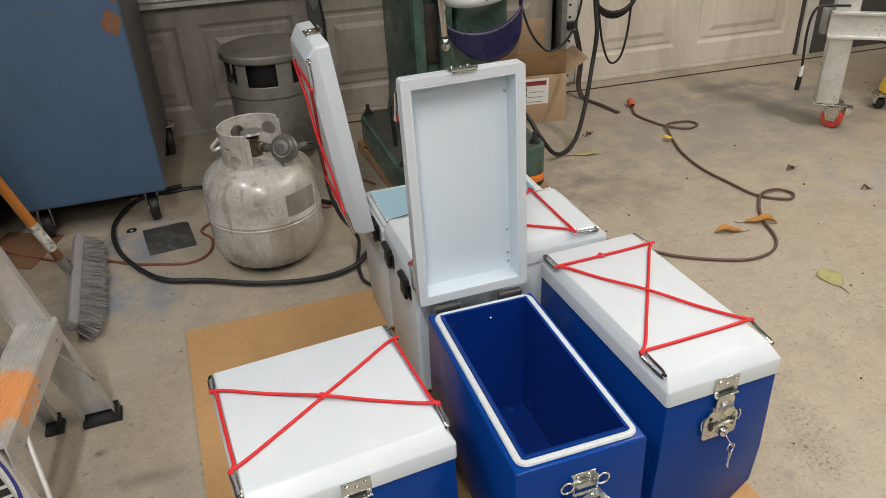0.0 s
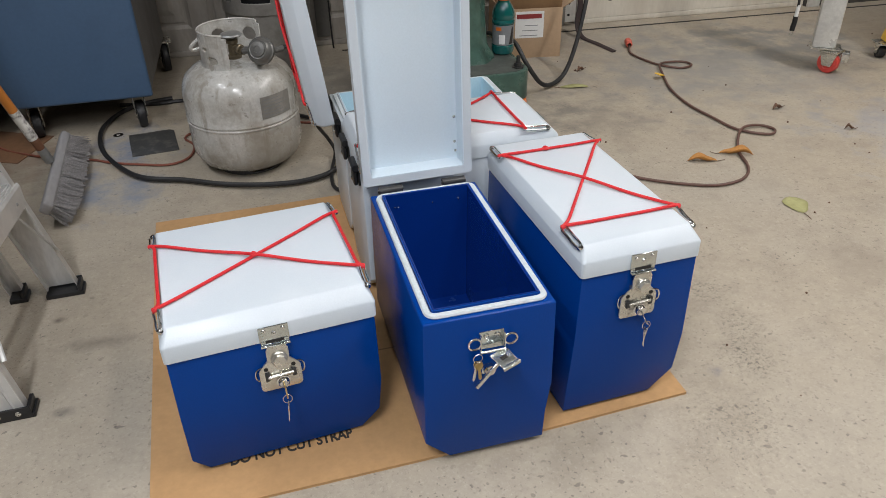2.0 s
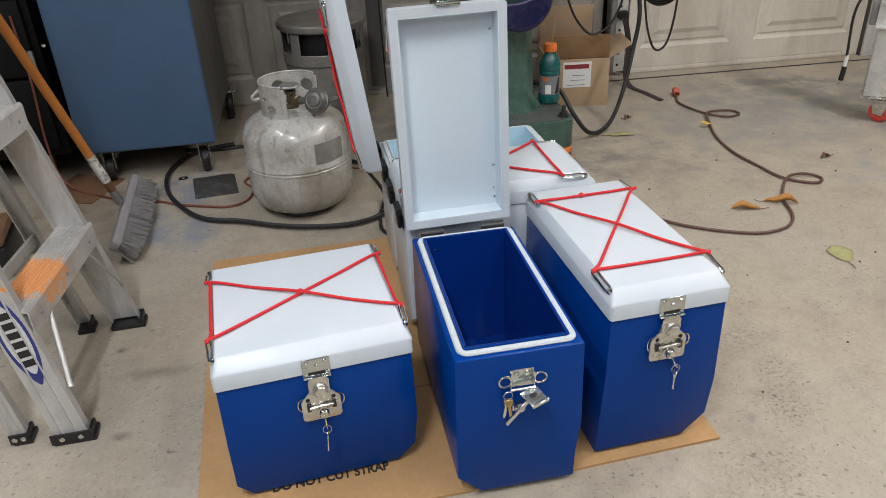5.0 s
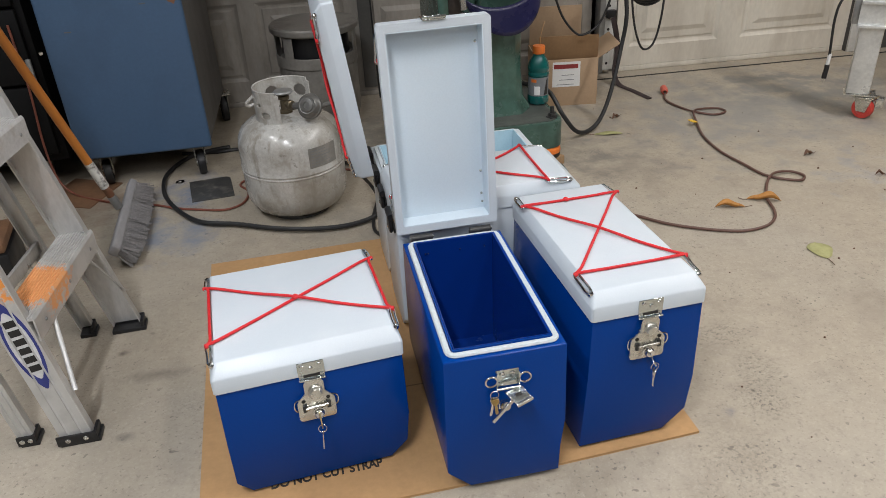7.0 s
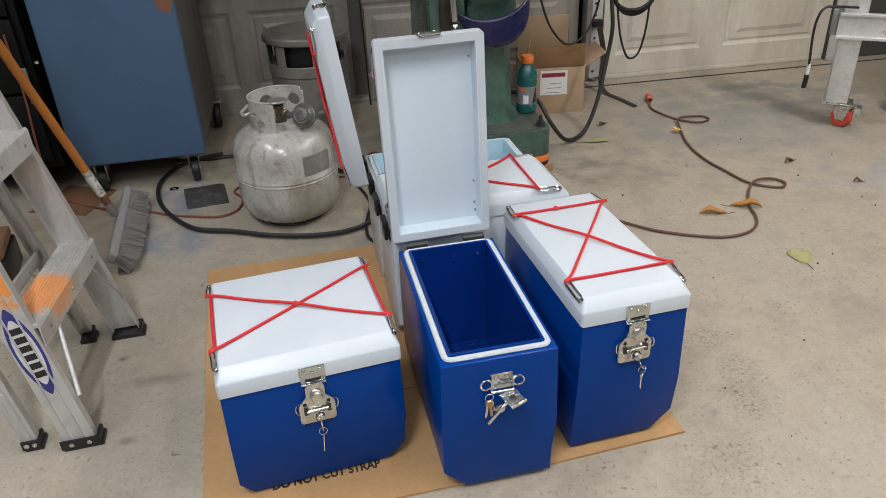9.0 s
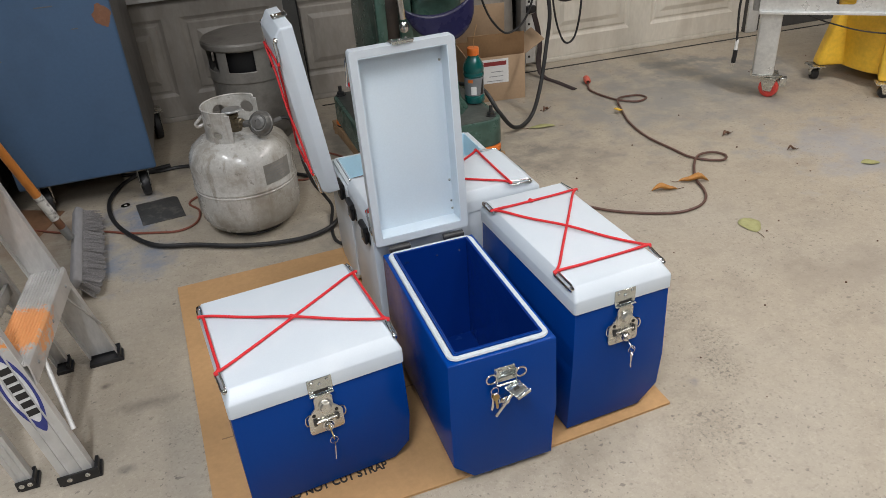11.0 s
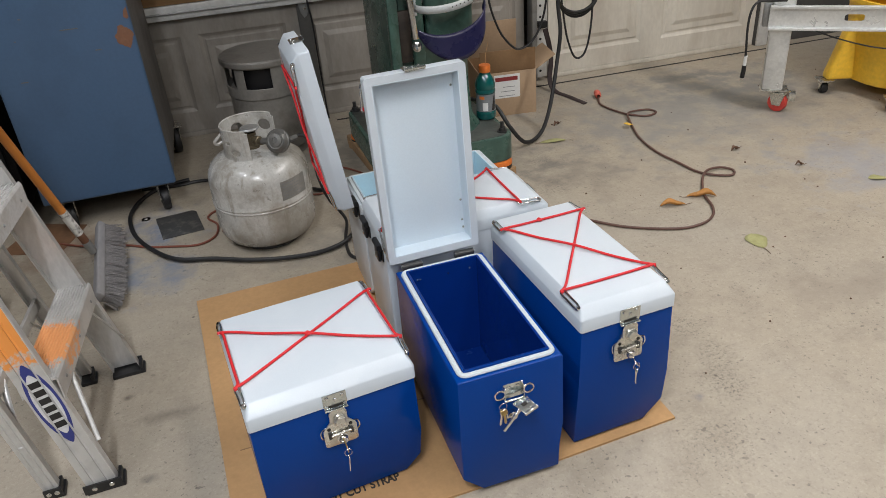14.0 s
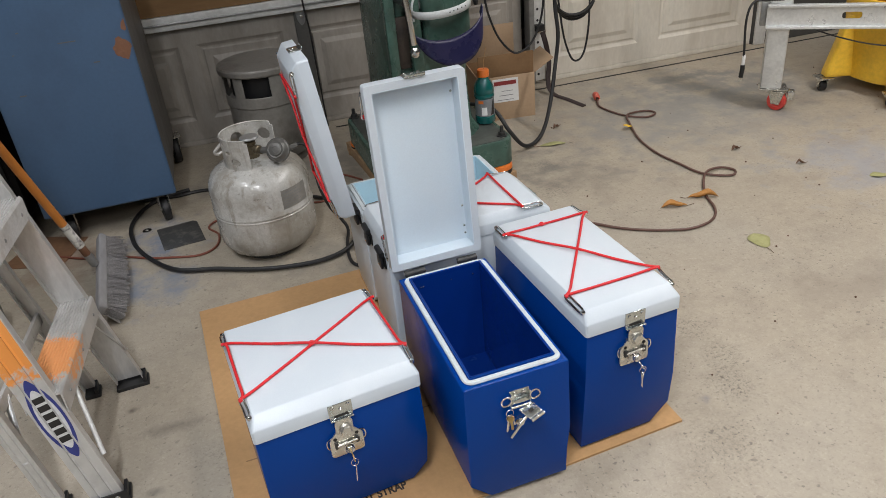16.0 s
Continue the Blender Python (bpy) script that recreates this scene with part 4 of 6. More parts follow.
# ---- gas cylinders ----
def gas_cylinder(m):
    top = thing("gas_cylinder", m, "dirty white steel gas cylinder with a collar and regulator", "gas cylinder")
    prof = [(0.0, 0.008), (0.06, 0.009), (0.105, 0.015), (0.133, 0.031), (0.148, 0.056), (0.1515, 0.082), (0.1515, 0.146), (0.1532, 0.148), (0.1532, 0.151), (0.1516, 0.153), (0.1516, 0.156), (0.1532, 0.158), (0.1532, 0.161), (0.1518, 0.163),
            (0.1518, 0.222), (0.148, 0.245), (0.137, 0.267), (0.116, 0.284), (0.09, 0.294), (0.06, 0.300), (0.03, 0.303), (0.0, 0.303)]
    part("vessel", lathe(prof, 64), TANK, top, "dirt-streaked white vessel with a weld seam")
    # dark plate colour on the ring stands for the shadow under the vessel
    foot = part("foot_ring", shell(lambda z: 0.094, 0.0, 0.03, 0, 2 * math.pi, lambda a, z: not (0.006 < z < 0.018 and (a * 4 / math.pi) % 2 < 0.8), 96, 10), PLATE, top, "slotted foot ring, coloured dark for the shade under the vessel")
    thicken(foot, 0.003)

    def keep(a, z):
        d = (math.degrees(a) - 25) % 360
        if d > 236:
            return False
        front = d - 160
        hi = 0.384
        if d < 8 or front > 68:
            hi = 0.376
        lo = 0.292
        if front > 28:
            lo = 0.276 + 0.016 * abs(front - 52) / 24
        elif 20 < d < 150:
            lo = 0.298
        if not lo < z < hi:
            return False
        for c, zc, ra, rz in ((205, 0.318, 10, 0.011), (190, 0.345, 6, 0.006), (28, 0.345, 15, 0.018), (150, 0.352, 13, 0.014), (90, 0.345, 14, 0.016)):
            if ((d - c) / ra) ** 2 + ((z - zc) / rz) ** 2 < 1:
                return False
        return True
    collar = part("collar", shell(lambda z: 0.084 + 0.006 * max(0, (0.300 - z) / 0.03), 0.270, 0.386, 0, 2 * math.pi, keep, 240, 48), TANK, top, "scratched white collar with cut-out grips")
    thicken(collar, 0.0032)
    part("collar_rim", tube([(0.084 * math.cos(radians(t)), 0.084 * math.sin(radians(t)), 0.384) for t in range(35, 256, 10)], 0.0028, 8, False, 2), TANK, top)
    part("collar_lip", tube([(-0.082, 0.0, 0.362), (-0.098, -0.004, 0.350), (-0.106, -0.006, 0.342), (-0.100, -0.006, 0.334), (-0.085, -0.004, 0.338)], 0.005, 8, False, 4), TANK, top)
    bm = lathe([(0.020, 0.300), (0.020, 0.308), (0.012, 0.312), (0.012, 0.340), (0.016, 0.343), (0.016, 0.352), (0.007, 0.356), (0.007, 0.364), (0, 0.364)], 20)
    merge(bm, lathe([(0.008, -0.01), (0.008, 0.022), (0.014, 0.023), (0.014, 0.034), (0.011, 0.036), (0.011, 0.048), (0.0, 0.048)], 16), pose(0, 0, 0.330, 0, 90, -55))
    valve = part("valve", bm, OLD_BRASS, top, "tarnished brass valve")
    bm = lathe([(0.0, -0.004), (0.026, -0.004), (0.030, 0.0), (0.026, 0.004), (0.0, 0.006)], 14, None, pose(0, 0, 0.364))
    part("hand_wheel", bm, STEEL_GREY, valve, "small hand wheel")
    reg = pose(0.070, -0.080, 0.338, 62, 0, -28)
    bm = lathe([(0.0, -0.024), (0.012, -0.024), (0.018, -0.016), (0.032, -0.008), (0.036, -0.005), (0.036, 0.003), (0.033, 0.0045), (0.0315, 0.007), (0.029, 0.013), (0.024, 0.018), (0.0225, 0.0175), (0.020, 0.0175), (0.0185, 0.021), (0.009, 0.0225), (0.0085, 0.0205), (0.0, 0.0205)], 36, None, reg)
    tube([(0.025, -0.035, 0.330), (0.070, -0.075, 0.338)], 0.010, 10, False, 0, bm)
    tube([(0.095, -0.075, 0.332), (0.128, -0.066, 0.336)], 0.008, 10, False, 0, bm)
    part("regulator", bm, REG_GREY, top, "round grey gas regulator")
    part("regulator_hose", tube([(0.118, -0.068, 0.336), (0.140, -0.06, 0.336), (0.158, -0.06, 0.318), (0.163, -0.075, 0.27), (0.170, -0.09, 0.19), (0.190, -0.085, 0.12), (0.222, -0.03, 0.05), (0.236, -0.06, 0.02), (0.212, -0.15, 0.0075), (0.203, -0.245, 0.0075), (0.226, -0.292, 0.0075)],
                               0.0052, 8, False, 6), RUBBER, top, "black gas hose running down to the floor")
    # curved label
    bm = shell(lambda z: 0.1530, 0.176, 0.236, radians(-72), radians(-36), lambda a, z: True, 16, 4)
    lab = part("tank_label", bm, TAG, top, "dirty printed label")
    for k in range(6):
        bm = shell(lambda z: 0.1535, 0.182 + 0.0088 * k, 0.1834 + 0.0088 * k, radians(-70), radians(-40 - 5 * (k % 3)), lambda a, z: True, 14, 1)
        part("print_line", bm, GREY_PRINT, lab)
    return top


gas_cylinder(pose(-0.212, 1.243, 0, 0, 0, 0))


def shrouded_cylinder(m):
    top = thing("shrouded_cylinder", m, "dull grey steel cylinder with a windowed shroud", "gas cylinder")
    wins = [-162, -107, -47, 13, 73, 133]

    def keep(a, z):
        if not 0.292 < z < 0.368:
            return True
        d = [abs((math.degrees(a) - w + 180) % 360 - 180) for w in wins]
        return min(d) > 19.5
    thicken(part("shroud", shell(lambda z: 0.150, 0.25, 0.380, 0, 2 * math.pi, keep, 240, 40), TANK_DULL, top, "shroud with rectangular windows"), 0.004)
    part("vessel", lathe([(0, 0.02), (0.10, 0.02), (0.14, 0.04), (0.148, 0.07), (0.148, 0.262), (0.138, 0.275), (0.09, 0.29), (0, 0.295)], 56), TANK_DULL, top)
    # black core added so that the windows show the shroud's inner shade
    part("inner_core", lathe([(0, 0.285), (0.125, 0.285), (0.125, 0.372), (0, 0.372)], 32), BLACK, top, "added black core for the shade inside the shroud")
    part("cover", lathe([(0.1525, 0.372), (0.163, 0.373), (0.165, 0.377), (0.165, 0.391), (0.160, 0.397), (0.150, 0.3965), (0.05, 0.399), (0, 0.399)], 64), TANK_DULL, top, "flat round cover with a rolled rim")
    part("foot_ring", lathe([(0.118, 0.0), (0.120, 0.0), (0.120, 0.04), (0.116, 0.04), (0.116, 0.0), (0.118, 0.0)], 40), TANK_DULL, top)
    return top


shrouded_cylinder(pose(-0.083, 1.985, 0))

# ---- blue cabinet on casters ----
cab = thing("steel_cabinet", pose(-0.478, 1.548, 0, 0, 0, -1.0), "tall blue steel cabinet on casters with a rust patch", "cabinet")
part("body", rbox(-0.415, -0.004, 0.012, 0.62, 0.118, 1.7, 0.008, 3), CAB_SIDE, cab, "dull grey side and back")
part("door_panel", rbox(-0.418, 0.002, -0.010, 0.010, 0.115, 1.7, 0.009, 3), CAB, cab, "blue painted front panel")
bm = bmesh.new()
ring = [(-0.006 + 0.024 * (1 + 0.14 * math.sin(4 * a + 1) + 0.08 * math.sin(7 * a) + 0.05 * math.sin(13 * a)) * math.cos(a) - 0.022, 0.615 + 0.033 * (1 + 0.12 * math.sin(4 * a) + 0.06 * math.sin(9 * a)) * math.sin(a)) for a in [k * 2 * math.pi / 36 for k in range(36)]]
prism([(min(x, -0.001), z) for x, z in ring], -0.0113, -0.0104, 0, bm)
part("rust_patch", bm, RUST, cab, "flaked rust-brown patch")
bm = bmesh.new()
prism([(-0.017, 0.672), (-0.012, 0.690), (-0.002, 0.700), (-0.002, 0.668), (-0.008, 0.664)], -0.0113, -0.0104, 0, bm)
part("rust_patch", bm, RUST, cab)
for sx, sz, sw in ((-0.30, 0.70, 0.008), (-0.33, 0.64, 0.006), (-0.20, 0.655, 0.05), (-0.12, 0.585, 0.018), (-0.35, 0.52, 0.02)):
    part("scuff", rbox(sx, sx + sw, -0.0112, -0.0103, sz, sz + 0.003, 0), CAB_SIDE, cab)


def caster(parent, x, y, r, top, tyre, turn=0):
    m = pose(x, y, 0, 0, 0, turn)
    w = part("caster_wheel", lathe([(0, -0.011), (r * 0.55, -0.011), (r * 0.62, -0.013), (r * 0.95, -0.012), (r, -0.008), (r, 0.008), (r * 0.95, 0.012), (r * 0.62, 0.013), (r * 0.55, 0.011), (0, 0.011)], 32, None, m @ pose(0, 0, r, 0, 90, 0)), tyre, parent)
    part("hub", lathe([(0, -0.017), (r * 0.2, -0.017), (r * 0.2, 0.017), (0, 0.017)], 12, None, m @ pose(0, 0, r, 0, 90, 0)), ZINC, w)
    bm = rbox(-0.03, 0.03, -0.035, 0.035, top - 0.006, top, 0.001)
    for s in (-1, 1):
        prism([(-r * 0.8, top - 0.006), (r * 0.9, top - 0.006), (r * 0.25, r * 0.75), (-r * 0.25, r * 0.75)], -0.0015, 0.0015, 0.0005, bm, pose(s * 0.0165, 0, 0, 0, 0, 90))
    merge_m = bm
    bmesh.ops.transform(merge_m, matrix=m, verts=merge_m.verts)
    part("fork", merge_m, ZINC, parent, "zinc-plated caster fork")
    return w


for cx, cy, cr in ((-0.055, 0.06, 0.042), (-0.36, 0.06, 0.042), (-0.012, 0.60, 0.055), (-0.37, 0.60, 0.055)):
    caster(cab, cx, cy, cr, 0.117, RUBBER, 12)

# black tool chest in the dark corner
chest = thing("tool_chest", pose(-0.945, 1.60, 0), "black steel tool chest in the dark corner", "tool chest")
part("body", rbox(-0.75, 0.0, 0.02, 0.5, 0.10, 1.35, 0.006), CHEST, chest)
for k in range(5):
    d = part("drawer", rbox(-0.73, -0.02, -0.004, 0.019, 0.13 + 0.235 * k, 0.355 + 0.235 * k, 0.005), CHEST, chest)
    part("pull", rbox(-0.62, -0.13, -0.014, -0.0045, 0.33 + 0.235 * k, 0.343 + 0.235 * k, 0.003), CHEST, d)
for cx in (-0.65, -0.1):
    for cy in (0.08, 0.44):
        caster(chest, cx, cy, 0.045, 0.0995, BLACK)
part("tool_handle", rbox(-0.030, -0.014, -0.018, -0.0055, 0.33, 0.445, 0.004), STEEL_GREY, chest, "worn grey handle")
part("badge", lathe([(0.006, 0), (0.006, 0.002), (0, 0.003)], 12, None, pose(0.012, 0.018, 0.452, 90)), CHROME, chest, "small bright stud")

# ---- hoses and cords on the floor ----
tagged(link("air_hose", tube([(-0.45, 1.80, 0.012), (-0.52, 1.785, 0.012), (-0.585, 1.745, 0.012), (-0.635, 1.66, 0.012), (-0.655, 1.55, 0.012), (-0.632, 1.405, 0.012), (-0.568, 1.268, 0.012), (-0.50, 1.187, 0.012), (-0.40, 1.145, 0.012), (-0.301, 1.09, 0.012), (-0.203, 1.054, 0.012),
                             (-0.102, 1.040, 0.012), (-0.028, 1.058, 0.012), (0.02, 1.10, 0.012), (0.06, 1.17, 0.012)], 0.0070, 10, False, 8), RUBBER), "thick black rubber hose curving over the floor", "hose")
tagged(link("air_hose", tube([(-0.62, 1.80, 0.007), (-0.50, 1.775, 0.007), (-0.40, 1.775, 0.007), (-0.25, 1.70, 0.010), (-0.05, 1.52, 0.010), (0.02, 1.455, 0.010), (0.10, 1.40, 0.010)], 0.0065, 8, False, 6), RUBBER), "black rubber hose behind the gas cylinder", "hose")
tagged(link("red_hose", tube([(-0.99, 1.585, 0.55), (-0.988, 1.585, 0.36), (-0.998, 1.58, 0.17), (-0.985, 1.57, 0.05), (-0.93, 1.53, 0.006), (-0.84, 1.46, 0.005), (-0.76, 1.41, 0.005), (-0.661, 1.372, 0.005), (-0.60, 1.33, 0.006), (-0.53, 1.30, 0.0052), (-0.443, 1.272, 0.005), (-0.388, 1.305, 0.005), (-0.374, 1.386, 0.005), (-0.402, 1.450, 0.005),
                             (-0.375, 1.492, 0.005), (-0.31, 1.52, 0.005), (-0.12, 1.50, 0.005), (0.0, 1.46, 0.005), (0.05, 1.58, 0.005), (0.10, 1.65, 0.005), (0.164, 1.563, 0.005)], 0.0036, 8, False, 6), HOSE_RED), "thin faded red hose winding over the floor", "hose")

ext = [(1.303, 1.847, 0.010), (1.269, 1.767, 0.006), (1.285, 1.662, 0.006), (1.314, 1.599, 0.006), (1.366, 1.556, 0.006), (1.418, 1.574, 0.006), (1.408, 1.616, 0.006), (1.345, 1.622, 0.009), (1.296, 1.594, 0.014), (1.265, 1.518, 0.008), (1.216, 1.376, 0.006), (1.198, 1.232, 0.006),
       (1.212, 1.110, 0.006), (1.232, 1.004, 0.006), (1.301, 0.946, 0.006), (1.337, 0.972, 0.006), (1.312, 1.009, 0.008), (1.249, 0.999, 0.014), (1.200, 0.955, 0.010), (1.144, 0.869, 0.006), (1.118, 0.792, 0.006), (1.089, 0.744, 0.006), (1.039, 0.710, 0.006), (0.965, 0.704, 0.006),
       (0.882, 0.739, 0.006), (0.799, 0.796, 0.006), (0.733, 0.870, 0.006), (0.66, 0.95, 0.006), (0.58, 1.00, 0.006)]
cord = tagged(link("extension_cord", tube(ext, 0.0041, 8, False, 8), CORD_BROWN), "brown extension cord lying in loose loops", "extension cord")
bm = lathe([(0.0075, 0), (0.013, 0.006), (0.015, 0.03), (0.013, 0.046), (0, 0.047)], 14, None, pose(1.298, 1.838, 0.015, -86, 0, -18))
part("plug", bm, PLUG_RED, cord, "faded red plug")
for s in (-1, 1):
    part("prong", rbox(-0.001, 0.001, 0, 0.016, -0.003, 0.003, 0, 1), BRASS, cord, "", 35, pose(1.313 + s * 0.006, 1.884, 0.014, 0, 0, -18))
tag = part("tag", rbox(-0.015, 0.015, -0.013, 0.013, 0.0, 0.003, 0.001), YELLOW, cord, "yellow paper tag", 35, pose(1.236, 1.49, 0.016, 8, 14, 30))

# ---- steel plate and leaves ----
tagged(link("steel_plate", prism([(-0.573, 1.529), (-0.452, 1.541), (-0.438, 1.530), (-0.418, 1.377), (-0.550, 1.366)], 0.0, 0.004, 0.0006, None, Matrix(((1, 0, 0, 0), (0, 0, 1, 0), (0, 1, 0, 0), (0, 0, 0, 1)))), PLATE), "dark scratched steel plate lying on the concrete", "steel plate")
tagged(link("steel_washer", lathe([(0.006, 0), (0.015, 0), (0.015, 0.003), (0.006, 0.003), (0.006, 0)], 20, None, pose(-0.605, 1.545, 0)), CHROME), "small steel washer on the floor", "washer")


def leaf(x, y, turn, length, width, material, curl, stem, label):
    bm = bmesh.new()
    n, rows = 12, []
    for i in range(n + 1):
        u = i / n
        hw = width / 2 * math.sin(math.pi * u ** 0.85) ** (0.62 if material is LEAF_GREEN else 0.8) * (1 + 0.08 * math.sin(9 * u + x * 10))
        row = []
        for k in (-1, -0.5, 0, 0.5, 1):
            z = 0.0015 + curl * (abs(k) ** 1.6) * hw * 1.1 + curl * 0.012 * math.sin(math.pi * u) * (0.5 + 0.5 * math.sin(7 * u)) + 0.0012 * (k == 0)
            row.append(bm.verts.new(((u - 0.5) * length, k * hw * (1 - 0.35 * curl), z)))
        rows.append(row)
    for a, b in zip(rows, rows[1:]):
        for k in range(4):
            bm.faces.new((a[k], b[k], b[k + 1], a[k + 1]))
    bmesh.ops.remove_doubles(bm, verts=bm.verts, dist=1e-5)
    top = thing("leaf", pose(x, y, 0, 0, 0, turn), label, "leaf", "fallen leaves")
    thicken(part("blade", bm, material, top), 0.0005)
    if stem:
        part("stem", tube([(length * 0.48, 0, 0.002), (length * 0.48 + stem * 0.5, 0.003, 0.003), (length * 0.48 + stem, 0.001, 0.006)], 0.0009, 6, False, 4), LEAF_BROWN, top)
    return top


leaf(1.016, 0.850, -18, 0.085, 0.034, LEAF_DRY, 0.75, 0.02, "dry orange leaf curled on the concrete")
leaf(1.130, 0.862, 156, 0.098, 0.036, LEAF_DRY, 0.85, 0.025, "dry orange leaf lying over the cord")
leaf(1.103, 0.560, -104, 0.084, 0.060, LEAF_GREEN, 0.05, 0.040, "fallen yellow-green leaf with its stem")
leaf(1.457, 1.120, 10, 0.040, 0.024, LEAF_BROWN, 0.9, 0.012, "small shrivelled brown leaf")
leaf(1.562, 0.915, -20, 0.032, 0.018, LEAF_BROWN, 0.9, 0.008, "small shrivelled brown leaf")
leaf(1.704, 0.723, -25, 0.060, 0.036, LEAF_GREEN, 0.15, 0.0, "fallen yellow-green leaf on concrete")
leaf(0.913, 1.505, 168, 0.105, 0.034, LEAF_GREEN, 0.2, 0.03, "long yellow-green leaf near the machine")
leaf(1.006, 1.655, 30, 0.042, 0.022, LEAF_BROWN, 0.9, 0.014, "small shrivelled brown leaf")
bm = bmesh.new()
for k in range(70):
    a, d = random.uniform(0.45, 2.6), random.uniform(-0.7, 1.9)
    if -0.5 < a < 0.5 and 0 < d < 1:
        continue
    s = random.uniform(0.0012, 0.0035)
    own = bmesh.new()
    bmesh.ops.create_icosphere(own, subdivisions=1, radius=s)
    merge(bm, own, pose(a, d, s * 0.4, random.uniform(0, 90), random.uniform(0, 90), 0))
tagged(link("floor_grit", bm, LEAF_BROWN), "scattered dark grit and crumbs on the concrete", "grit", kind="stuff")

# ---- push broom ----
broom = thing("push_broom", pose(-0.712, 1.215, 0), "worn push broom with an orange wooden handle, leaning", "broom")
HEAD = pose(-0.012, 0.0, 0.062, 0, 38, 3.0)
bm = rbox(-0.007, 0.018, -0.235, 0.235, -0.015, 0.015, 0.006, 3)
bmesh.ops.transform(bm, matrix=HEAD, verts=bm.verts)
part("block", bm, BLOCK, broom, "grey wooden broom block")
bm = bmesh.new()
rng = random.Random(5)
for k in range(1500):
    y, z = rng.uniform(-0.228, 0.228), rng.uniform(-0.013, 0.013)
    ln = rng.uniform(0.052, 0.064) * (1 - 0.18 * (y / 0.228) ** 4)
    dy, dz = (y / 0.228) ** 3 * 0.012 + rng.gauss(0, 0.006), rng.gauss(0, 0.005) + z * 0.6
    r = 0.0011
    a, b = Vector((0.016, y, z)), Vector((0.016 + ln, y + dy, z + dz))
    q = [bm.verts.new(a + Vector((0, r * 1.4 * c, r * 1.4 * s))) for c, s in ((1, 0), (-0.5, 0.87), (-0.5, -0.87))]
    p = [bm.verts.new(b + Vector((0, r * c, r * s))) for c, s in ((1, 0), (-0.5, 0.87), (-0.5, -0.87))]
    for i in range(3):
        bm.faces.new((q[i], q[(i + 1) % 3], p[(i + 1) % 3], p[i]))
    bm.faces.new(p)
bmesh.ops.transform(bm, matrix=HEAD, verts=bm.verts)
for v in bm.verts:
    v.co.z = max(v.co.z, 0.001)
part("bristles", bm, BRISTLE, broom, "dense grey bristles splayed at the ends", 0)
h0, h1 = Vector((-0.022, 0.02, 0.075)), Vector((-0.215, -0.256, 1.05))
way = h1 - h0
bm = tube([h0, h0 + way * 0.045], 0.0125, 12, False, 0)
part("ferrule", bm, STEEL_GREY, broom, "steel ferrule")
part("handle_end", tube([h0 + way * 0.03, h0 + way * 0.08], 0.0115, 12, False, 0), RUST, broom, "bare rusty-brown wood end")
part("handle_sleeve", tube([h0 + way * 0.079, h0 + way * 0.168], 0.0130, 14, False, 0), HANDLE_WHITE, broom, "chipped white painted band")
part("handle", tube([h0 + way * 0.167, h1], 0.0120, 14, False, 0), WOOD_HANDLE, broom, "orange varnished wooden handle")


# ---- step ladder ----
def paint_patch(base_name, base, centre, size, colour):
    """Bare metal with a sprayed patch of colour round a point."""
    m, t, b = nodes_of(base_name)
    v = coords(t)
    mp = t.nodes.new("ShaderNodeMapping")
    mp.vector_type = "POINT"
    mp.inputs["Location"].default_value = tuple(-c / s for c, s in zip(centre, size))
    mp.inputs["Scale"].default_value = tuple(1 / s for s in size)
    t.links.new(v, mp.inputs["Vector"])
    ln = t.nodes.new("ShaderNodeVectorMath")
    ln.operation = "LENGTH"
    t.links.new(mp.outputs[0], ln.inputs[0])
    add = t.nodes.new("ShaderNodeMath")
    add.operation = "ADD"
    t.links.new(ln.outputs["Value"], add.inputs[0])
    t.links.new(ramp(t, noise_node(t, v, 45, 5, 0.7), 0.3, 0.7, -0.35, 0.35), add.inputs[1])
    fine = noise_node(t, v, 160, 3)
    metal = mix(t, ramp(t, noise_node(t, v, 14, 5), 0.45, 0.7, 0, 0.6), base, tuple(c * 0.55 for c in base))
    fac = ramp(t, add.outputs[0], 0.78, 1.02, 0.92, 0.0)
    t.links.new(mix(t, fac, metal, colour), b.inputs["Base Color"])
    t.links.new(ramp(t, fac, 0, 0.9, 0.3, 0.02), b.inputs["Metallic"])
    b.inputs["Roughness"].default_value = 0.42
    bump(t, b, fine, 0.15)
    return m


LX, LY = -0.662, 0.295
ladder = thing("step_ladder", pose(LX, LY, 0, 0, 0, 1.5), "folded aluminium step ladder with orange paint splashes", "step ladder")
# rails: the middle of the foot, and the lean in x and y for each metre of height
NEAR, FAR = (-0.0060, 0.0105, -0.181, 0.094), (0.0364, 0.4070, -0.179, -0.105)
RAIL_SPRAYED = paint_patch("ladder_rail_metal", (0.56, 0.55, 0.53), (NEAR[0] + NEAR[2] * 0.43, NEAR[1] + NEAR[3] * 0.43, 0.43), (0.09, 0.09, 0.125), (0.80, 0.28, 0.03))
STEP_SPRAYED = paint_patch("ladder_step_metal", (0.56, 0.55, 0.535), (-0.055, 0.165, 0.275), (0.085, 0.082, 0.06), (0.80, 0.34, 0.11))


def rail_at(r, z):
    return Vector((r[0] + r[2] * z, r[1] + r[3] * z, z))


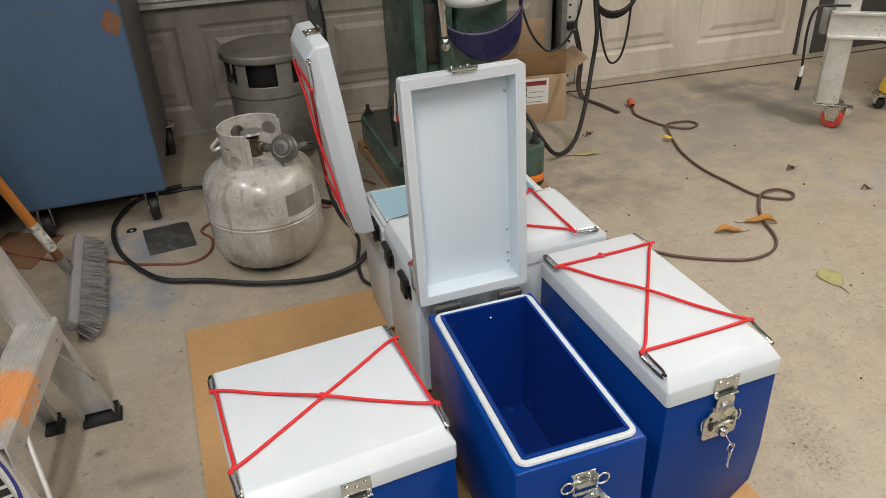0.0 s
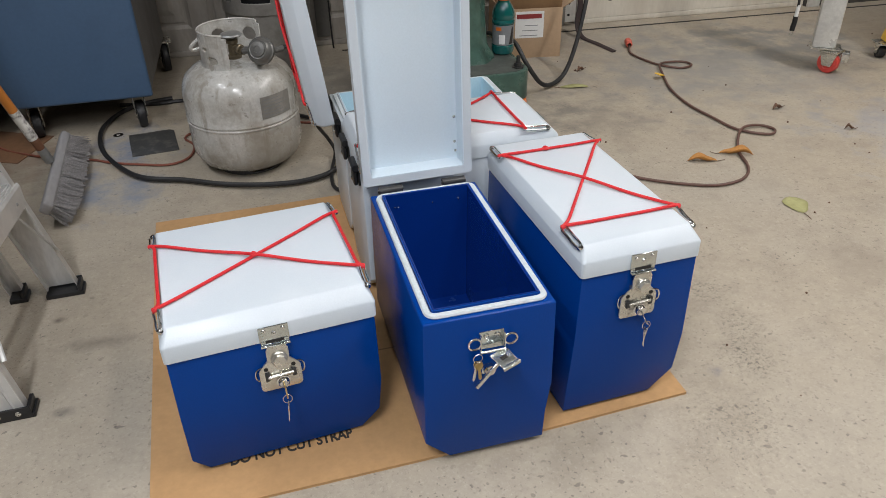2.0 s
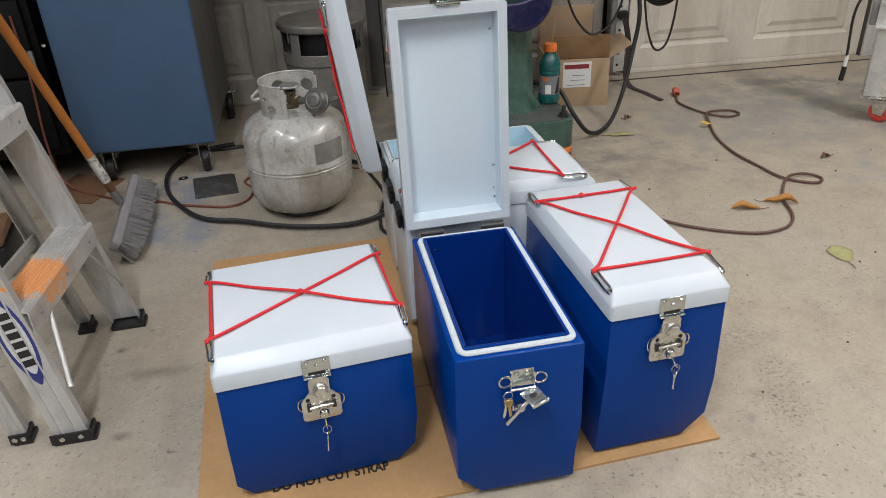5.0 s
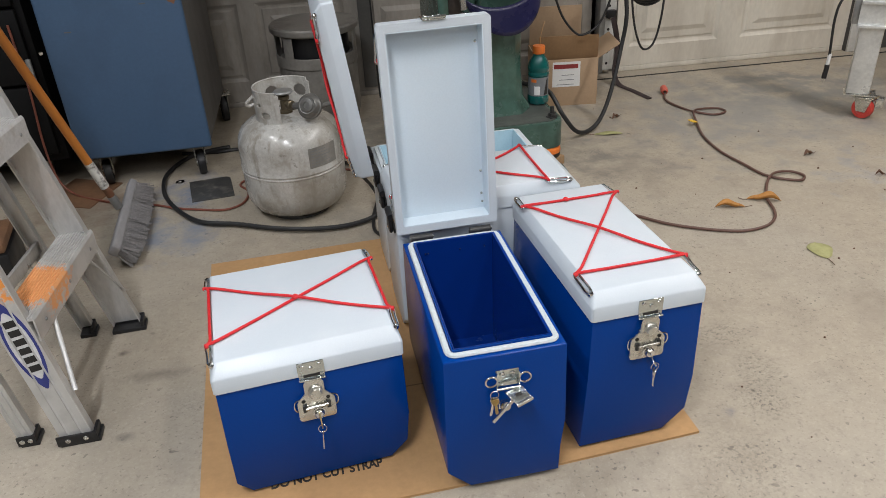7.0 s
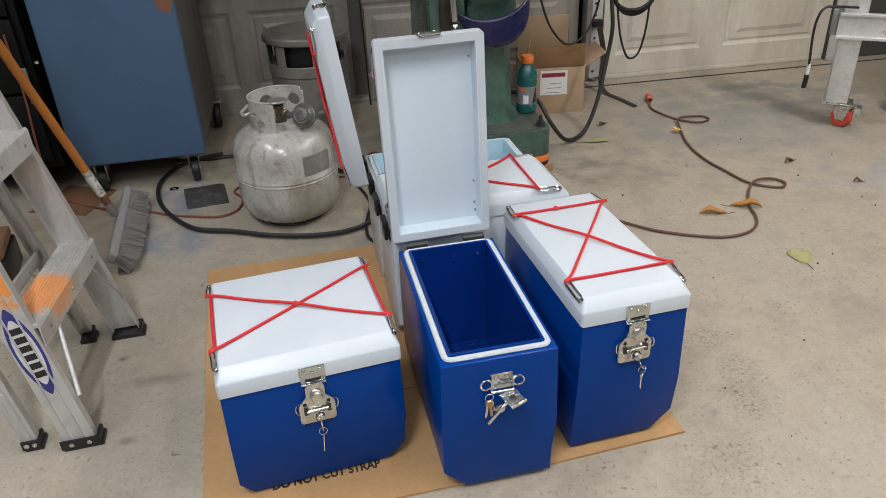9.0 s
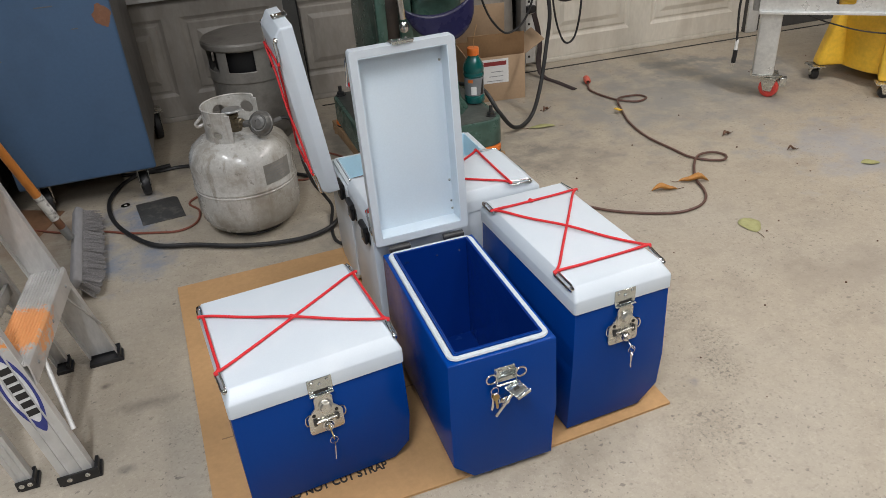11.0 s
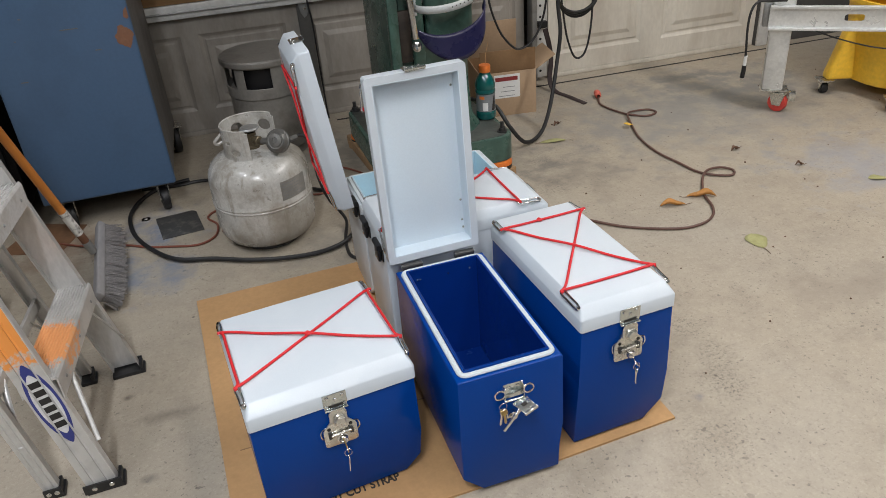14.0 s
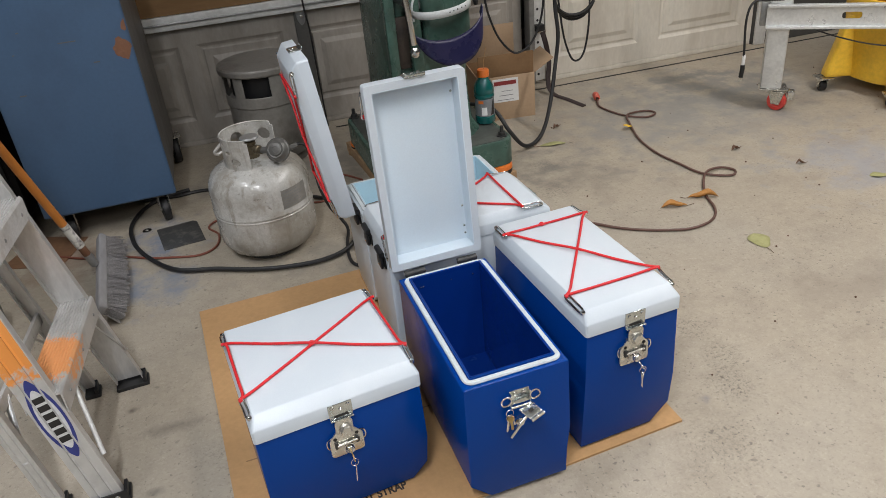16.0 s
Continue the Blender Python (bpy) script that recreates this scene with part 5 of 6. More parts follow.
def rail(r, width, flange, side, z0, z1, material, name="rail"):
    """A channel rail: web outwards, two flanges and two pressed ribs."""
    t = 0.0022
    hw = width / 2
    web = [(-hw, 0), (-hw * 0.52, 0), (-hw * 0.42, -0.003), (-hw * 0.32, 0), (hw * 0.32, 0), (hw * 0.42, -0.003), (hw * 0.52, 0), (hw - t, 0), (hw - t, t), (-hw + t, t), (-hw + t, flange), (-hw, flange)]
    lip = [(hw - t + 0.0001, -0.0004), (hw, -0.0004), (hw, flange), (hw - t + 0.0001, flange)]
    made = None
    for sec, paint in ((web, material), (lip, ALU)):
        bm = bmesh.new()
        rings = []
        for z in (z0, z1):
            c = rail_at(r, z)
            rings.append([bm.verts.new((c.x + x, c.y + y * side, z)) for x, y in sec])
        n = len(sec)
        for i in range(n):
            bm.faces.new((rings[0][i], rings[0][(i + 1) % n], rings[1][(i + 1) % n], rings[1][i]))
        bm.faces.new(rings[0])
        bm.faces.new(rings[1][::-1])
        if made:
            part("front_flange", bm, paint, made, "bare aluminium flange", smooth=25)
        else:
            made = part(name, bm, paint, ladder, smooth=25)
    return made


rail(NEAR, 0.058, 0.020, 1, 0.014, 1.15, RAIL_SPRAYED)
rail(FAR, 0.062, 0.020, -1, 0.014, 1.15, ALU)
RN, RF = (-0.102, 0.032, -0.1635, 0.068), (-0.056, 0.413, -0.1635, -0.073)
rail(RN, 0.030, 0.018, 1, 0.012, 1.12, ALU, "rear_rail")
rail(RF, 0.030, 0.018, -1, 0.012, 1.12, ALU, "rear_rail")
for r, w, s in ((NEAR, 0.074, 1), (FAR, 0.076, -1), (RN, 0.034, 1), (RF, 0.036, -1)):
    c = rail_at(r, 0.012)
    bm = rbox(c.x - w / 2 + 0.004, c.x + w / 2 + 0.004, c.y - 0.006 if s > 0 else c.y - 0.034, c.y + 0.034 if s > 0 else c.y + 0.006, 0.0, 0.010, 0.002)
    rbox(c.x - w / 2, c.x + w / 2, c.y - 0.007 if s > 0 else c.y + 0.0025, c.y - 0.0025 if s > 0 else c.y + 0.007, 0.004, 0.026, 0.0015, 2, bm)
    rbox(c.x + w / 2 - 0.007, c.x + w / 2, c.y - 0.006 if s > 0 else c.y - 0.032, c.y + 0.032 if s > 0 else c.y + 0.006, 0.002, 0.024, 0.0015, 2, bm)
    foot = part("foot", bm, BLACK, ladder, "black rubber foot")
    for dx in (-w * 0.22, w * 0.22):
        part("rivet", screw(None, pose(c.x + dx, c.y - 0.0072 * s, 0.015, 90 * s), 0.005), ZINC, foot)
for k, z in enumerate((0.275, 0.550, 0.825)):
    a, b = rail_at(NEAR, z), rail_at(FAR, z)
    bm = bmesh.new()
    d = 0.034
    sec = [(-d, 0.0)]
    for i in range(11):
        x = -d + 2 * d * (i + 0.2) / 11
        sec += [(x, 0.0), (x + 0.0014, 0.0022), (x + 0.0036, 0.0022), (x + 0.005, 0.0)]
    sec += [(d, 0.0), (d + 0.002, -0.004), (d + 0.002, -0.048), (d - 0.001, -0.048), (d - 0.001, -0.004), (-d + 0.002, -0.003), (-d + 0.002, -0.03), (-d, -0.03)]
    rings = [[bm.verts.new((p.x + x + 0.004, p.y + off, z + zz)) for x, zz in sec] for p, off in ((a, 0.0025), (b, -0.0025))]
    n = len(sec)
    for i in range(n):
        bm.faces.new((rings[0][i], rings[0][(i + 1) % n], rings[1][(i + 1) % n], rings[1][i]))
    bm.faces.new(rings[0])
    bm.faces.new(rings[1][::-1])
    step = part("step", bm, STEP_SPRAYED if k == 0 else ALU_STEP, ladder, "ribbed step with orange paint" if k == 0 else "ribbed aluminium step", 25)
    for s in (0.12, 0.5, 0.88):
        p = a.lerp(b, s)
        part("rivet", screw(None, pose(p.x + 0.0402, p.y, z - 0.026, 0, 90, 0), 0.004), STEEL_GREY, step)
    if k == 0:
        for r, p, q, along in ((NEAR, a, b, 0.22), (FAR, b, a, 0.16)):
            e, g = p.lerp(q, along), rail_at(r, 0.110)
            bm = tube([(e.x + 0.036, e.y, z - 0.044), (g.x + 0.036, g.y + (0.012 if r is NEAR else -0.012), g.z)], 0.0045, 6, False, 0, None, None, 0.5)
            part("brace", bm, ALU, ladder, "thin diagonal brace")
for z in (0.245, 0.52, 0.80):
    p, q = rail_at(RN, z), rail_at(RF, z)
    part("rear_bar", rbox(-0.004, 0.004, 0.0, (q - p).length, -0.014, 0.014, 0.001), ALU, ladder, "", 35, Matrix.Translation(p) @ pose(0, 0, 0, 0, 0, math.degrees(math.atan2(p.x - q.x, q.y - p.y))))
    for r, u, v in ((RF, p, q), (RN, q, p)):
        part("brace", tube([u.lerp(v, 0.78), rail_at(r, z - 0.11)], 0.006, 6, False, 0, None, None, 0.4), ALU, ladder)
# oval sticker whose lettering is kept as plain bars
along = Vector((NEAR[2], NEAR[3], 1.0)).normalized()
out = Vector((0.0, -1.0, NEAR[3])).normalized()
across = out.cross(along)
st = Matrix.Translation(rail_at(NEAR, 0.226) + out * 0.0006) @ Matrix((along, across, out)).transposed().to_4x4()


def oval(a, b, t, m, taper=0.0):
    own = bmesh.new()
    lower, upper = [], []
    for k in range(48):
        u = 2 * math.pi * k / 48
        x, y = a * math.cos(u), b * math.sin(u) * (1 - taper * abs(math.cos(u)) ** 3)
        lower.append(own.verts.new((x, y, 0)))
        upper.append(own.verts.new((x, y, t)))
    own.faces.new(upper)
    for k in range(48):
        own.faces.new((lower[k], lower[(k + 1) % 48], upper[(k + 1) % 48], upper[k]))
    return merge(None, own, m)


stick = part("sticker", oval(0.096, 0.0245, 0.0004, st, 0.5), LOGO_BLUE, ladder, "blue and white oval sticker")
part("sticker_field", oval(0.072, 0.0195, 0.0007, st, 0.3), LOGO_WHITE, stick)
for k in range(6):
    m2 = st @ pose(-0.048 + 0.0192 * k, 0, 0.0008)
    part("print_bar", rbox(-0.0066, 0.0066, -0.010, 0.010, 0, 0.0003, 0, 1, None), INK, stick, "", 0, m2)

# ---- green machine ----
mach = thing("milling_machine", pose(0.43, 1.55, 0), "green cast-iron machine pedestal, oily and chipped", "milling machine")


def slab(x0, x1, y0, y1, z0, z1, r, n=6, top_inset=0.0):
    bm = bmesh.new()
    pts = []
    for cx, cy, a in ((x1 - r, y0 + r, -90), (x1 - r, y1 - r, 0), (x0 + r, y1 - r, 90), (x0 + r, y0 + r, 180)):
        for k in range(n + 1):
            u = radians(a + 90 * k / n)
            pts.append((cx + r * math.cos(u), cy + r * math.sin(u), cx, cy))
    rings = []
    for z, s in ((z0, 1.0), (z1 - 0.006, 1.0), (z1 - 0.001, 0.97), (z1, 0.92)):
        rings.append([bm.verts.new((cx + (x - cx) * s, cy + (y - cy) * s, z)) for x, y, cx, cy in pts])
    k = len(pts)
    for a, b in zip(rings, rings[1:]):
        for i in range(k):
            bm.faces.new((a[i], a[(i + 1) % k], b[(i + 1) % k], b[i]))
    bm.faces.new(rings[0][::-1])
    bm.faces.new(rings[-1])
    return bm


part("base", slab(-0.245, 0.238, -0.262, 0.30, 0.066, 0.155, 0.055), GREEN, mach, "chipped green cast base")
part("deck", slab(-0.232, 0.225, -0.250, 0.29, 0.150, 0.1575, 0.05), GREEN_TOP, mach, "oily dark deck of the base")
for bx, by in ((0.205, -0.215), (-0.215, -0.215), (0.205, 0.26), (-0.215, 0.26)):
    bm = lathe([(0.020, 0.157), (0.020, 0.161), (0.013, 0.161), (0.013, 0.172), (0.007, 0.172), (0.007, 0.193), (0, 0.194)], 6, None, pose(bx, by, 0))
    part("bolt", bm, STEEL_DARK, mach, "dark levelling bolt and nut")
bm = bmesh.new()
sec = [(-0.135, -0.09), (-0.105, -0.135), (0.10, -0.135), (0.135, -0.09), (0.135, 0.25), (-0.135, 0.25)]
rings = []
for z, grow in ((0.156, 1.14), (0.175, 1.09), (0.22, 1.04), (0.30, 1.01), (0.45, 1.0), (1.75, 0.97)):
    rings.append([bm.verts.new((-0.04 + (x + 0.04) * grow, 0.05 + (y - 0.05) * grow, z)) for x, y in sec])
for a, b in zip(rings, rings[1:]):
    for i in range(6):
        bm.faces.new((a[i], a[(i + 1) % 6], b[(i + 1) % 6], b[i]))
bm.faces.new(rings[-1])
bm.faces.new(rings[0][::-1])
bmesh.ops.bevel(bm, geom=[e for e in bm.edges if abs(e.verts[0].co.z - e.verts[1].co.z) > 0.01], offset=0.012, segments=3, affect="EDGES", profile=0.5)
part("column", bm, GREEN, mach, "green cast column flaring at the foot")
part("rib", prism([(0.08, 0.156), (0.165, 0.156), (0.160, 0.172), (0.120, 0.235), (0.098, 0.31), (0.08, 0.36)], -0.115, -0.02, 0.008), GREEN, mach, "green casting rib running onto the deck")
part("slideway", rbox(-0.150, -0.118, -0.172, -0.140, 0.40, 1.15, 0.003), GREEN, mach)
part("slideway", rbox(-0.075, -0.04, -0.185, -0.140, 0.36, 1.15, 0.003), GREEN, mach)
part("slot_cover", rbox(-0.117, -0.076, -0.158, -0.141, 0.435, 0.60, 0.002), SLOT_BROWN, mach, "dark brown slot cover")
part("knee_arm", rbox(-0.03, 0.13, -0.19, -0.141, 0.50, 0.90, 0.02, 3), GREEN, mach, "green bracket on the column")
part("hose_clip", tube([(-0.21, -0.09, 0.17), (-0.215, -0.10, 0.25), (-0.21, -0.09, 0.30)], 0.006, 6), BLACK, mach)
crank = part("crank_handle", tube([(-0.105, -0.255, 0.70), (-0.098, -0.258, 0.63), (-0.092, -0.262, 0.535)], 0.010, 10, False, 4), CHROME, mach, "bright steel crank handle")
part("crank_shaft", tube([(-0.103, -0.255, 0.66), (-0.103, -0.14, 0.66)], 0.012, 10, False, 0), STEEL_DARK, crank)
part("ball_end", lathe([(0, -0.018), (0.009, -0.016), (0.0145, -0.008), (0.0155, 0), (0.0145, 0.008), (0.009, 0.016), (0, 0.018)], 18, None, pose(-0.090, -0.263, 0.512)), CHROME, crank, "rounded grip end")
for s, (bx, by) in enumerate(((0.185, -0.225), (-0.20, -0.225), (0.185, 0.26), (-0.20, 0.26))):
    f = thing("machine_foot", pose(0.43 + bx, 1.55 + by, 0), "orange levelling puck on a rough wood block", "levelling foot", "machine feet")
    part("wood_block", rbox(-0.042, 0.042, -0.045, 0.045, 0, 0.030, 0.003), WOODBLOCK, f, "rough wood block", 35, pose(0, 0, 0, 0, 0, 24))
    part("rubber_pad", lathe([(0, 0.0302), (0.044, 0.0302), (0.046, 0.034), (0.046, 0.046), (0, 0.046)], 28), BLACK, f, "black rubber pad")
    part("puck", lathe([(0, 0.0462), (0.046, 0.0462), (0.047, 0.052), (0.044, 0.062), (0.03, 0.0655), (0, 0.0655)], 28), ORANGE, f, "orange plastic puck")
tagged(link("wood_plank", rbox(-0.012, 0.012, -0.28, 0.28, 0.0, 0.04, 0.003), WOODBLOCK, m=pose(0.205, 1.60, 0, 0, 0, 3)), "rough wooden plank beside the machine base", "plank")

# ---- drink bottle ----
bot = thing("drink_bottle", pose(0.636, 1.487, 0.1578), "teal sports drink bottle with orange cap", "drink bottle")
part("bottle_body", lathe([(0, 0.002), (0.028, 0), (0.034, 0.004), (0.0365, 0.012), (0.0365, 0.028), (0.034, 0.031), (0.034, 0.098), (0.0365, 0.101), (0.0365, 0.108), (0.0345, 0.112), (0.0365, 0.117), (0.0365, 0.128), (0.0335, 0.141), (0.027, 0.154),
                           (0.021, 0.163), (0.0185, 0.167), (0.0185, 0.174), (0, 0.174)], 40), DRINK, bot, "teal drink seen through the bottle")
part("cap", lathe([(0, 0.172), (0.0205, 0.172), (0.0212, 0.175), (0.0212, 0.194), (0.0195, 0.197), (0, 0.197)], 28), ORANGE, bot, "ribbed orange cap")
lab = part("bottle_label", shell(lambda z: 0.0346, 0.033, 0.096, radians(-200), radians(20), lambda a, z: True, 40, 4), GREY_PRINT, bot, "grey printed wrap label")
part("label_patch", shell(lambda z: 0.0350, 0.080, 0.091, radians(-150), radians(-118), lambda a, z: True, 12, 1), ORANGE, lab)
part("label_patch", shell(lambda z: 0.0350, 0.037, 0.067, radians(-130), radians(-98), lambda a, z: True, 10, 1), PAPER, lab)
part("label_patch", shell(lambda z: 0.0350, 0.036, 0.090, radians(-75), radians(-45), lambda a, z: a > radians(-75 + (z - 0.036) * 350), 14, 14), INK, lab)
part("straw", tube([(0.004, 0, 0.195), (0.008, 0.004, 0.23), (0.022, 0.012, 0.27)], 0.0012, 6, False, 4), CARD, bot, "thin pale straw")

# ---- face shield hanging at the machine ----
hood = thing("face_shield", pose(0.470, 1.335, 0.545, 0, -9, 0), "violet-blue face shield crown with grey headband, hanging", "face shield")
bm = bmesh.new()
rows = []
for i in range(33):
    u = math.pi * i / 32
    c, s = math.cos(u), math.sin(u)
    hh = 0.020 + 0.062 * s ** 0.8
    rows.append([bm.verts.new((0.006 - 0.128 * c * (1 - 0.10 * k), -0.055 * s - 0.015 * k * s + 0.02, 0.045 - 0.058 * s ** 1.2 - hh * k - 0.004 * k)) for k in (0, 0.15, 0.35, 0.6, 0.85, 1.0)])
for a, b in zip(rows, rows[1:]):
    for k in range(5):
        bm.faces.new((a[k], b[k], b[k + 1], a[k + 1]))
thicken(part("crown", bm, VISOR, hood, "violet-blue moulded crown"), 0.003)
bm = bmesh.new()
rows = []
for i in range(41):
    u = 2 * math.pi * i / 40
    x, y = -0.098 * math.cos(u), -0.048 * math.sin(u) + 0.02
    z = 0.079 - 0.014 * math.sin(u) + 0.008 * math.cos(u)
    rows.append([bm.verts.new((x, y, z + dz)) for dz in (-0.012, 0.0, 0.012)])
for a, b in zip(rows, rows[1:]):
    for k in range(2):
        bm.faces.new((a[k], b[k], b[k + 1], a[k + 1]))
thicken(part("headband", bm, STRAP_GREY, hood, "grey plastic headband with holes"), 0.002)
for k in range(5):
    x = 0.010 + 0.014 * k
    part("strap_hole", lathe([(0.0022, 0), (0.0022, 0.001), (0, 0.001)], 8, None, pose(x, -0.0305 + 0.0016 * k, 0.0650 + 0.0004 * k, 90)), INK, hood)
for s in (-1, 1):
    part("pivot_knob", lathe([(0.014, 0), (0.014, 0.008), (0.011, 0.011), (0, 0.011)], 18, None, pose(s * 0.108, 0.012, 0.062, 0, 90 * s, 0)), BLACK, hood, "black pivot knob")
part("top_strap", tube([(-0.098, 0.02, 0.06), (-0.08, 0.03, 0.12), (0.0, 0.04, 0.16), (0.085, 0.03, 0.13), (0.098, 0.02, 0.10)], 0.004, 6), STRAP_GREY, hood)
part("hanger", tube([(0.0, 0.04, 0.158), (0.0, 0.045, 0.20), (0.0, 0.02, 0.24)], 0.003, 6), STEEL_DARK, hood)

# ---- cardboard carton ----
box = thing("cardboard_box", pose(0.895, 1.855, 0, 0, 0, -9), "open brown cardboard carton with a shipping label", "cardboard box")
t = 0.004
part("front_panel", rbox(-0.135, 0.106, 0, t, 0, 0.188, 0.001), CARTON, box)
part("back_panel", rbox(-0.135, 0.106, 0.25, 0.25 + t, 0, 0.188, 0.001), CARD_SHADED, box)
part("side_panel", rbox(-0.135, -0.135 + t, t + 0.0005, 0.2495, 0, 0.187, 0.001), CARTON, box)
part("side_panel", rbox(0.106 - t, 0.106, t + 0.0005, 0.2495, 0, 0.187, 0.001), CARTON, box)
part("bottom_panel", rbox(-0.13, 0.10, 0.005, 0.249, 0.0, t, 0.001), CARD_SHADED, box)
# flap added behind the front; its dark colour stands for the carton's shaded inside
part("inner_flap", rbox(-0.130, 0.105, 0, t, 0, 0.098, 0.001), CARD_SHADED, box, "added inner flap, coloured dark for the shade in the carton", 35, pose(0, 0.012, 0.180, 3))
part("back_flap", rbox(-0.130, 0.085, 0, t, 0, 0.155, 0.001), CARTON, box, "raised back flap", 35, pose(0, 0.25, 0.1885, 4))
part("side_flap", rbox(0, t, 0, 0.188, 0, 0.10, 0.001), CARTON, box, "side flap folded outwards", 35, pose(0.103, 0.001, 0.1875, 0, 58, 0))
lab = part("shipping_label", rbox(-0.075, 0.035, -0.0008, -0.0002, 0.078, 0.178, 0), PAPER, box, "white shipping label in a pouch")
part("red_band", rbox(-0.070, 0.026, -0.0013, -0.0009, 0.151, 0.168, 0), RED_PRINT, lab, "dark red printed band")
for k in range(3):
    part("print_line", rbox(-0.058 + 0.01 * k, 0.012, -0.0013, -0.0009, 0.086 + 0.019 * k, 0.0885 + 0.019 * k, 0), GREY_PRINT, lab)

# ---- hanging cables ----
tagged(link("power_cable", tube([(1.07, 1.78, 0.95), (1.06, 1.76, 0.70), (1.052, 1.75, 0.486), (1.050, 1.72, 0.362), (1.028, 1.70, 0.258), (0.974, 1.64, 0.122), (0.908, 1.57, 0.042), (0.847, 1.53, 0.014), (0.786, 1.50, 0.030), (0.732, 1.50, 0.100), (0.700, 1.56, 0.168), (0.66, 1.66, 0.168), (0.60, 1.72, 0.168)], 0.0078, 10, False, 8), RUBBER),
       "thick black power cable hanging down to the floor", "cable")
tagged(link("power_cable", tube([(0.77, 1.80, 0.62), (0.783, 1.80, 0.514), (0.798, 1.80, 0.448), (0.831, 1.80, 0.367), (0.878, 1.80, 0.308), (0.914, 1.80, 0.293), (0.965, 1.80, 0.317), (1.002, 1.80, 0.374), (1.028, 1.80, 0.481), (1.04, 1.80, 0.75)], 0.0044, 8, False, 6), RUBBER), "thin black cable hanging in a loop", "cable")
tagged(link("power_cable", tube([(1.10, 1.85, 0.75), (1.115, 1.85, 0.50), (1.128, 1.85, 0.391), (1.149, 1.85, 0.284), (1.182, 1.85, 0.207), (1.217, 1.85, 0.202), (1.242, 1.85, 0.246), (1.258, 1.85, 0.349), (1.26, 1.85, 0.50), (1.25, 1.85, 0.75)], 0.0044, 8, False, 6), RUBBER), "thin black cable hanging in a loop", "cable")
coil = thing("coiled_cable", pose(1.19, 1.84, 0.48), "black cable coiled and hung up on the wall", "cable")
for k in range(3):
    part("coil_turn", tube([(0.095 * math.cos(u) + 0.006 * k, 0.012 * k, (0.088 + 0.012 * k) * math.sin(u)) for u in [j * 2 * math.pi / 10 for j in range(10)]], 0.0062, 8, True, 4), RUBBER, coil)
bm = tube([(1.17, 2.11, 0.27), (1.185, 2.10, 0.20), (1.193, 2.095, 0.13), (1.170, 2.06, 0.05), (1.176, 2.02, 0.008), (1.20, 1.93, 0.004), (1.222, 1.815, 0.003)], 0.012, 8, False, 6, None, None, 0.16)
tagged(link("webbing_strap", bm, STRAP_DARK), "dark flat strap trailing from the post onto the floor", "strap")

tagged(link("power_cable", tube([(0.145, 2.215, 0.80), (0.150, 2.21, 0.53), (0.158, 2.205, 0.43), (0.160, 2.205, 0.31), (0.163, 2.215, 0.17), (0.164, 2.21, 0.05), (0.166, 2.205, 0.005)], 0.0036, 8, False, 6), RUBBER), "black cable hanging down beside the door stile", "cable")
tagged(link("brown_sheet", prism([(-1.06, 1.50), (-0.87, 1.42), (-0.80, 1.60), (-0.97, 1.69)], 0.0, 0.003, 0.0004, None, Matrix(((1, 0, 0, 0), (0, 0, 1, 0), (0, 1, 0, 0), (0, 0, 0, 1)))), SHEET_BROWN), "scuffed brown hardboard sheet lying on the floor", "hardboard sheet")
case = thing("tool_case", pose(-1.08, 1.07, 0, 0, 0, 8), "black plastic tool case with orange lid and white tag", "tool case")
part("case_body", rbox(-0.16, 0.10, -0.09, 0.09, 0, 0.085, 0.008), BLACK, case)
part("case_lid", rbox(-0.155, 0.095, -0.085, 0.085, 0.086, 0.115, 0.008), SHEET_BROWN, case, "orange-brown lid")
part("white_tag", rbox(0.035, 0.065, -0.0915, -0.0905, 0.03, 0.06, 0), PAPER, case, "small white tag")
for sx in (-0.1, 0.03):
    part("clasp", rbox(sx, sx + 0.03, -0.096, -0.0865, 0.075, 0.10, 0.002), CHROME, case, "bright steel clasp")

# ---- wheeled metal frame ----
fr = thing("wheeled_frame", pose(1.850, 1.371, 0, 0, 0, -37), "galvanised steel work frame standing on red casters", "work frame")
part("leg", rbox(-0.074, 0.003, -0.028, 0.035, 0.092, 0.84, 0.006), FRAME_PAINT, fr, "galvanised square leg")
bm = rbox(-0.085, 0.95, -0.054, -0.030, 0.412, 0.422, 0.002)
rbox(-0.085, 0.95, -0.054, -0.030, 0.332, 0.342, 0.002, 2, bm)
for bx0, bx1, bz0, bz1 in ((-0.085, 0.172, 0.341, 0.413), (0.238, 0.95, 0.341, 0.413), (0.171, 0.239, 0.390, 0.413), (0.171, 0.239, 0.341, 0.366)):
    rbox(bx0, bx1, -0.036, -0.0305, bz0, bz1, 0.0, 1, bm)
for ex, sx in ((0.1705, 1), (0.2395, -1)):
    for sz in (-1, 1):
        arc = [(ex + sx * (0.0125 - 0.0125 * math.cos(radians(a))), 0.378 + sz * 0.0125 * math.sin(radians(a))) for a in range(0, 91, 15)]
        prism([(ex, 0.378 + sz * 0.0125)] + arc, -0.0358, -0.0307, 0.0, bm)
part("beam", bm, FRAME_PAINT, fr, "galvanised channel beam with a slot", 20)
for sx in (0.55,):
    own = oval(0.028, 0.012, 0.0012, pose(sx, -0.0365, 0.377, 90, 0, 0))
    part("slot", own, BLACK, fr, "dark slotted hole")
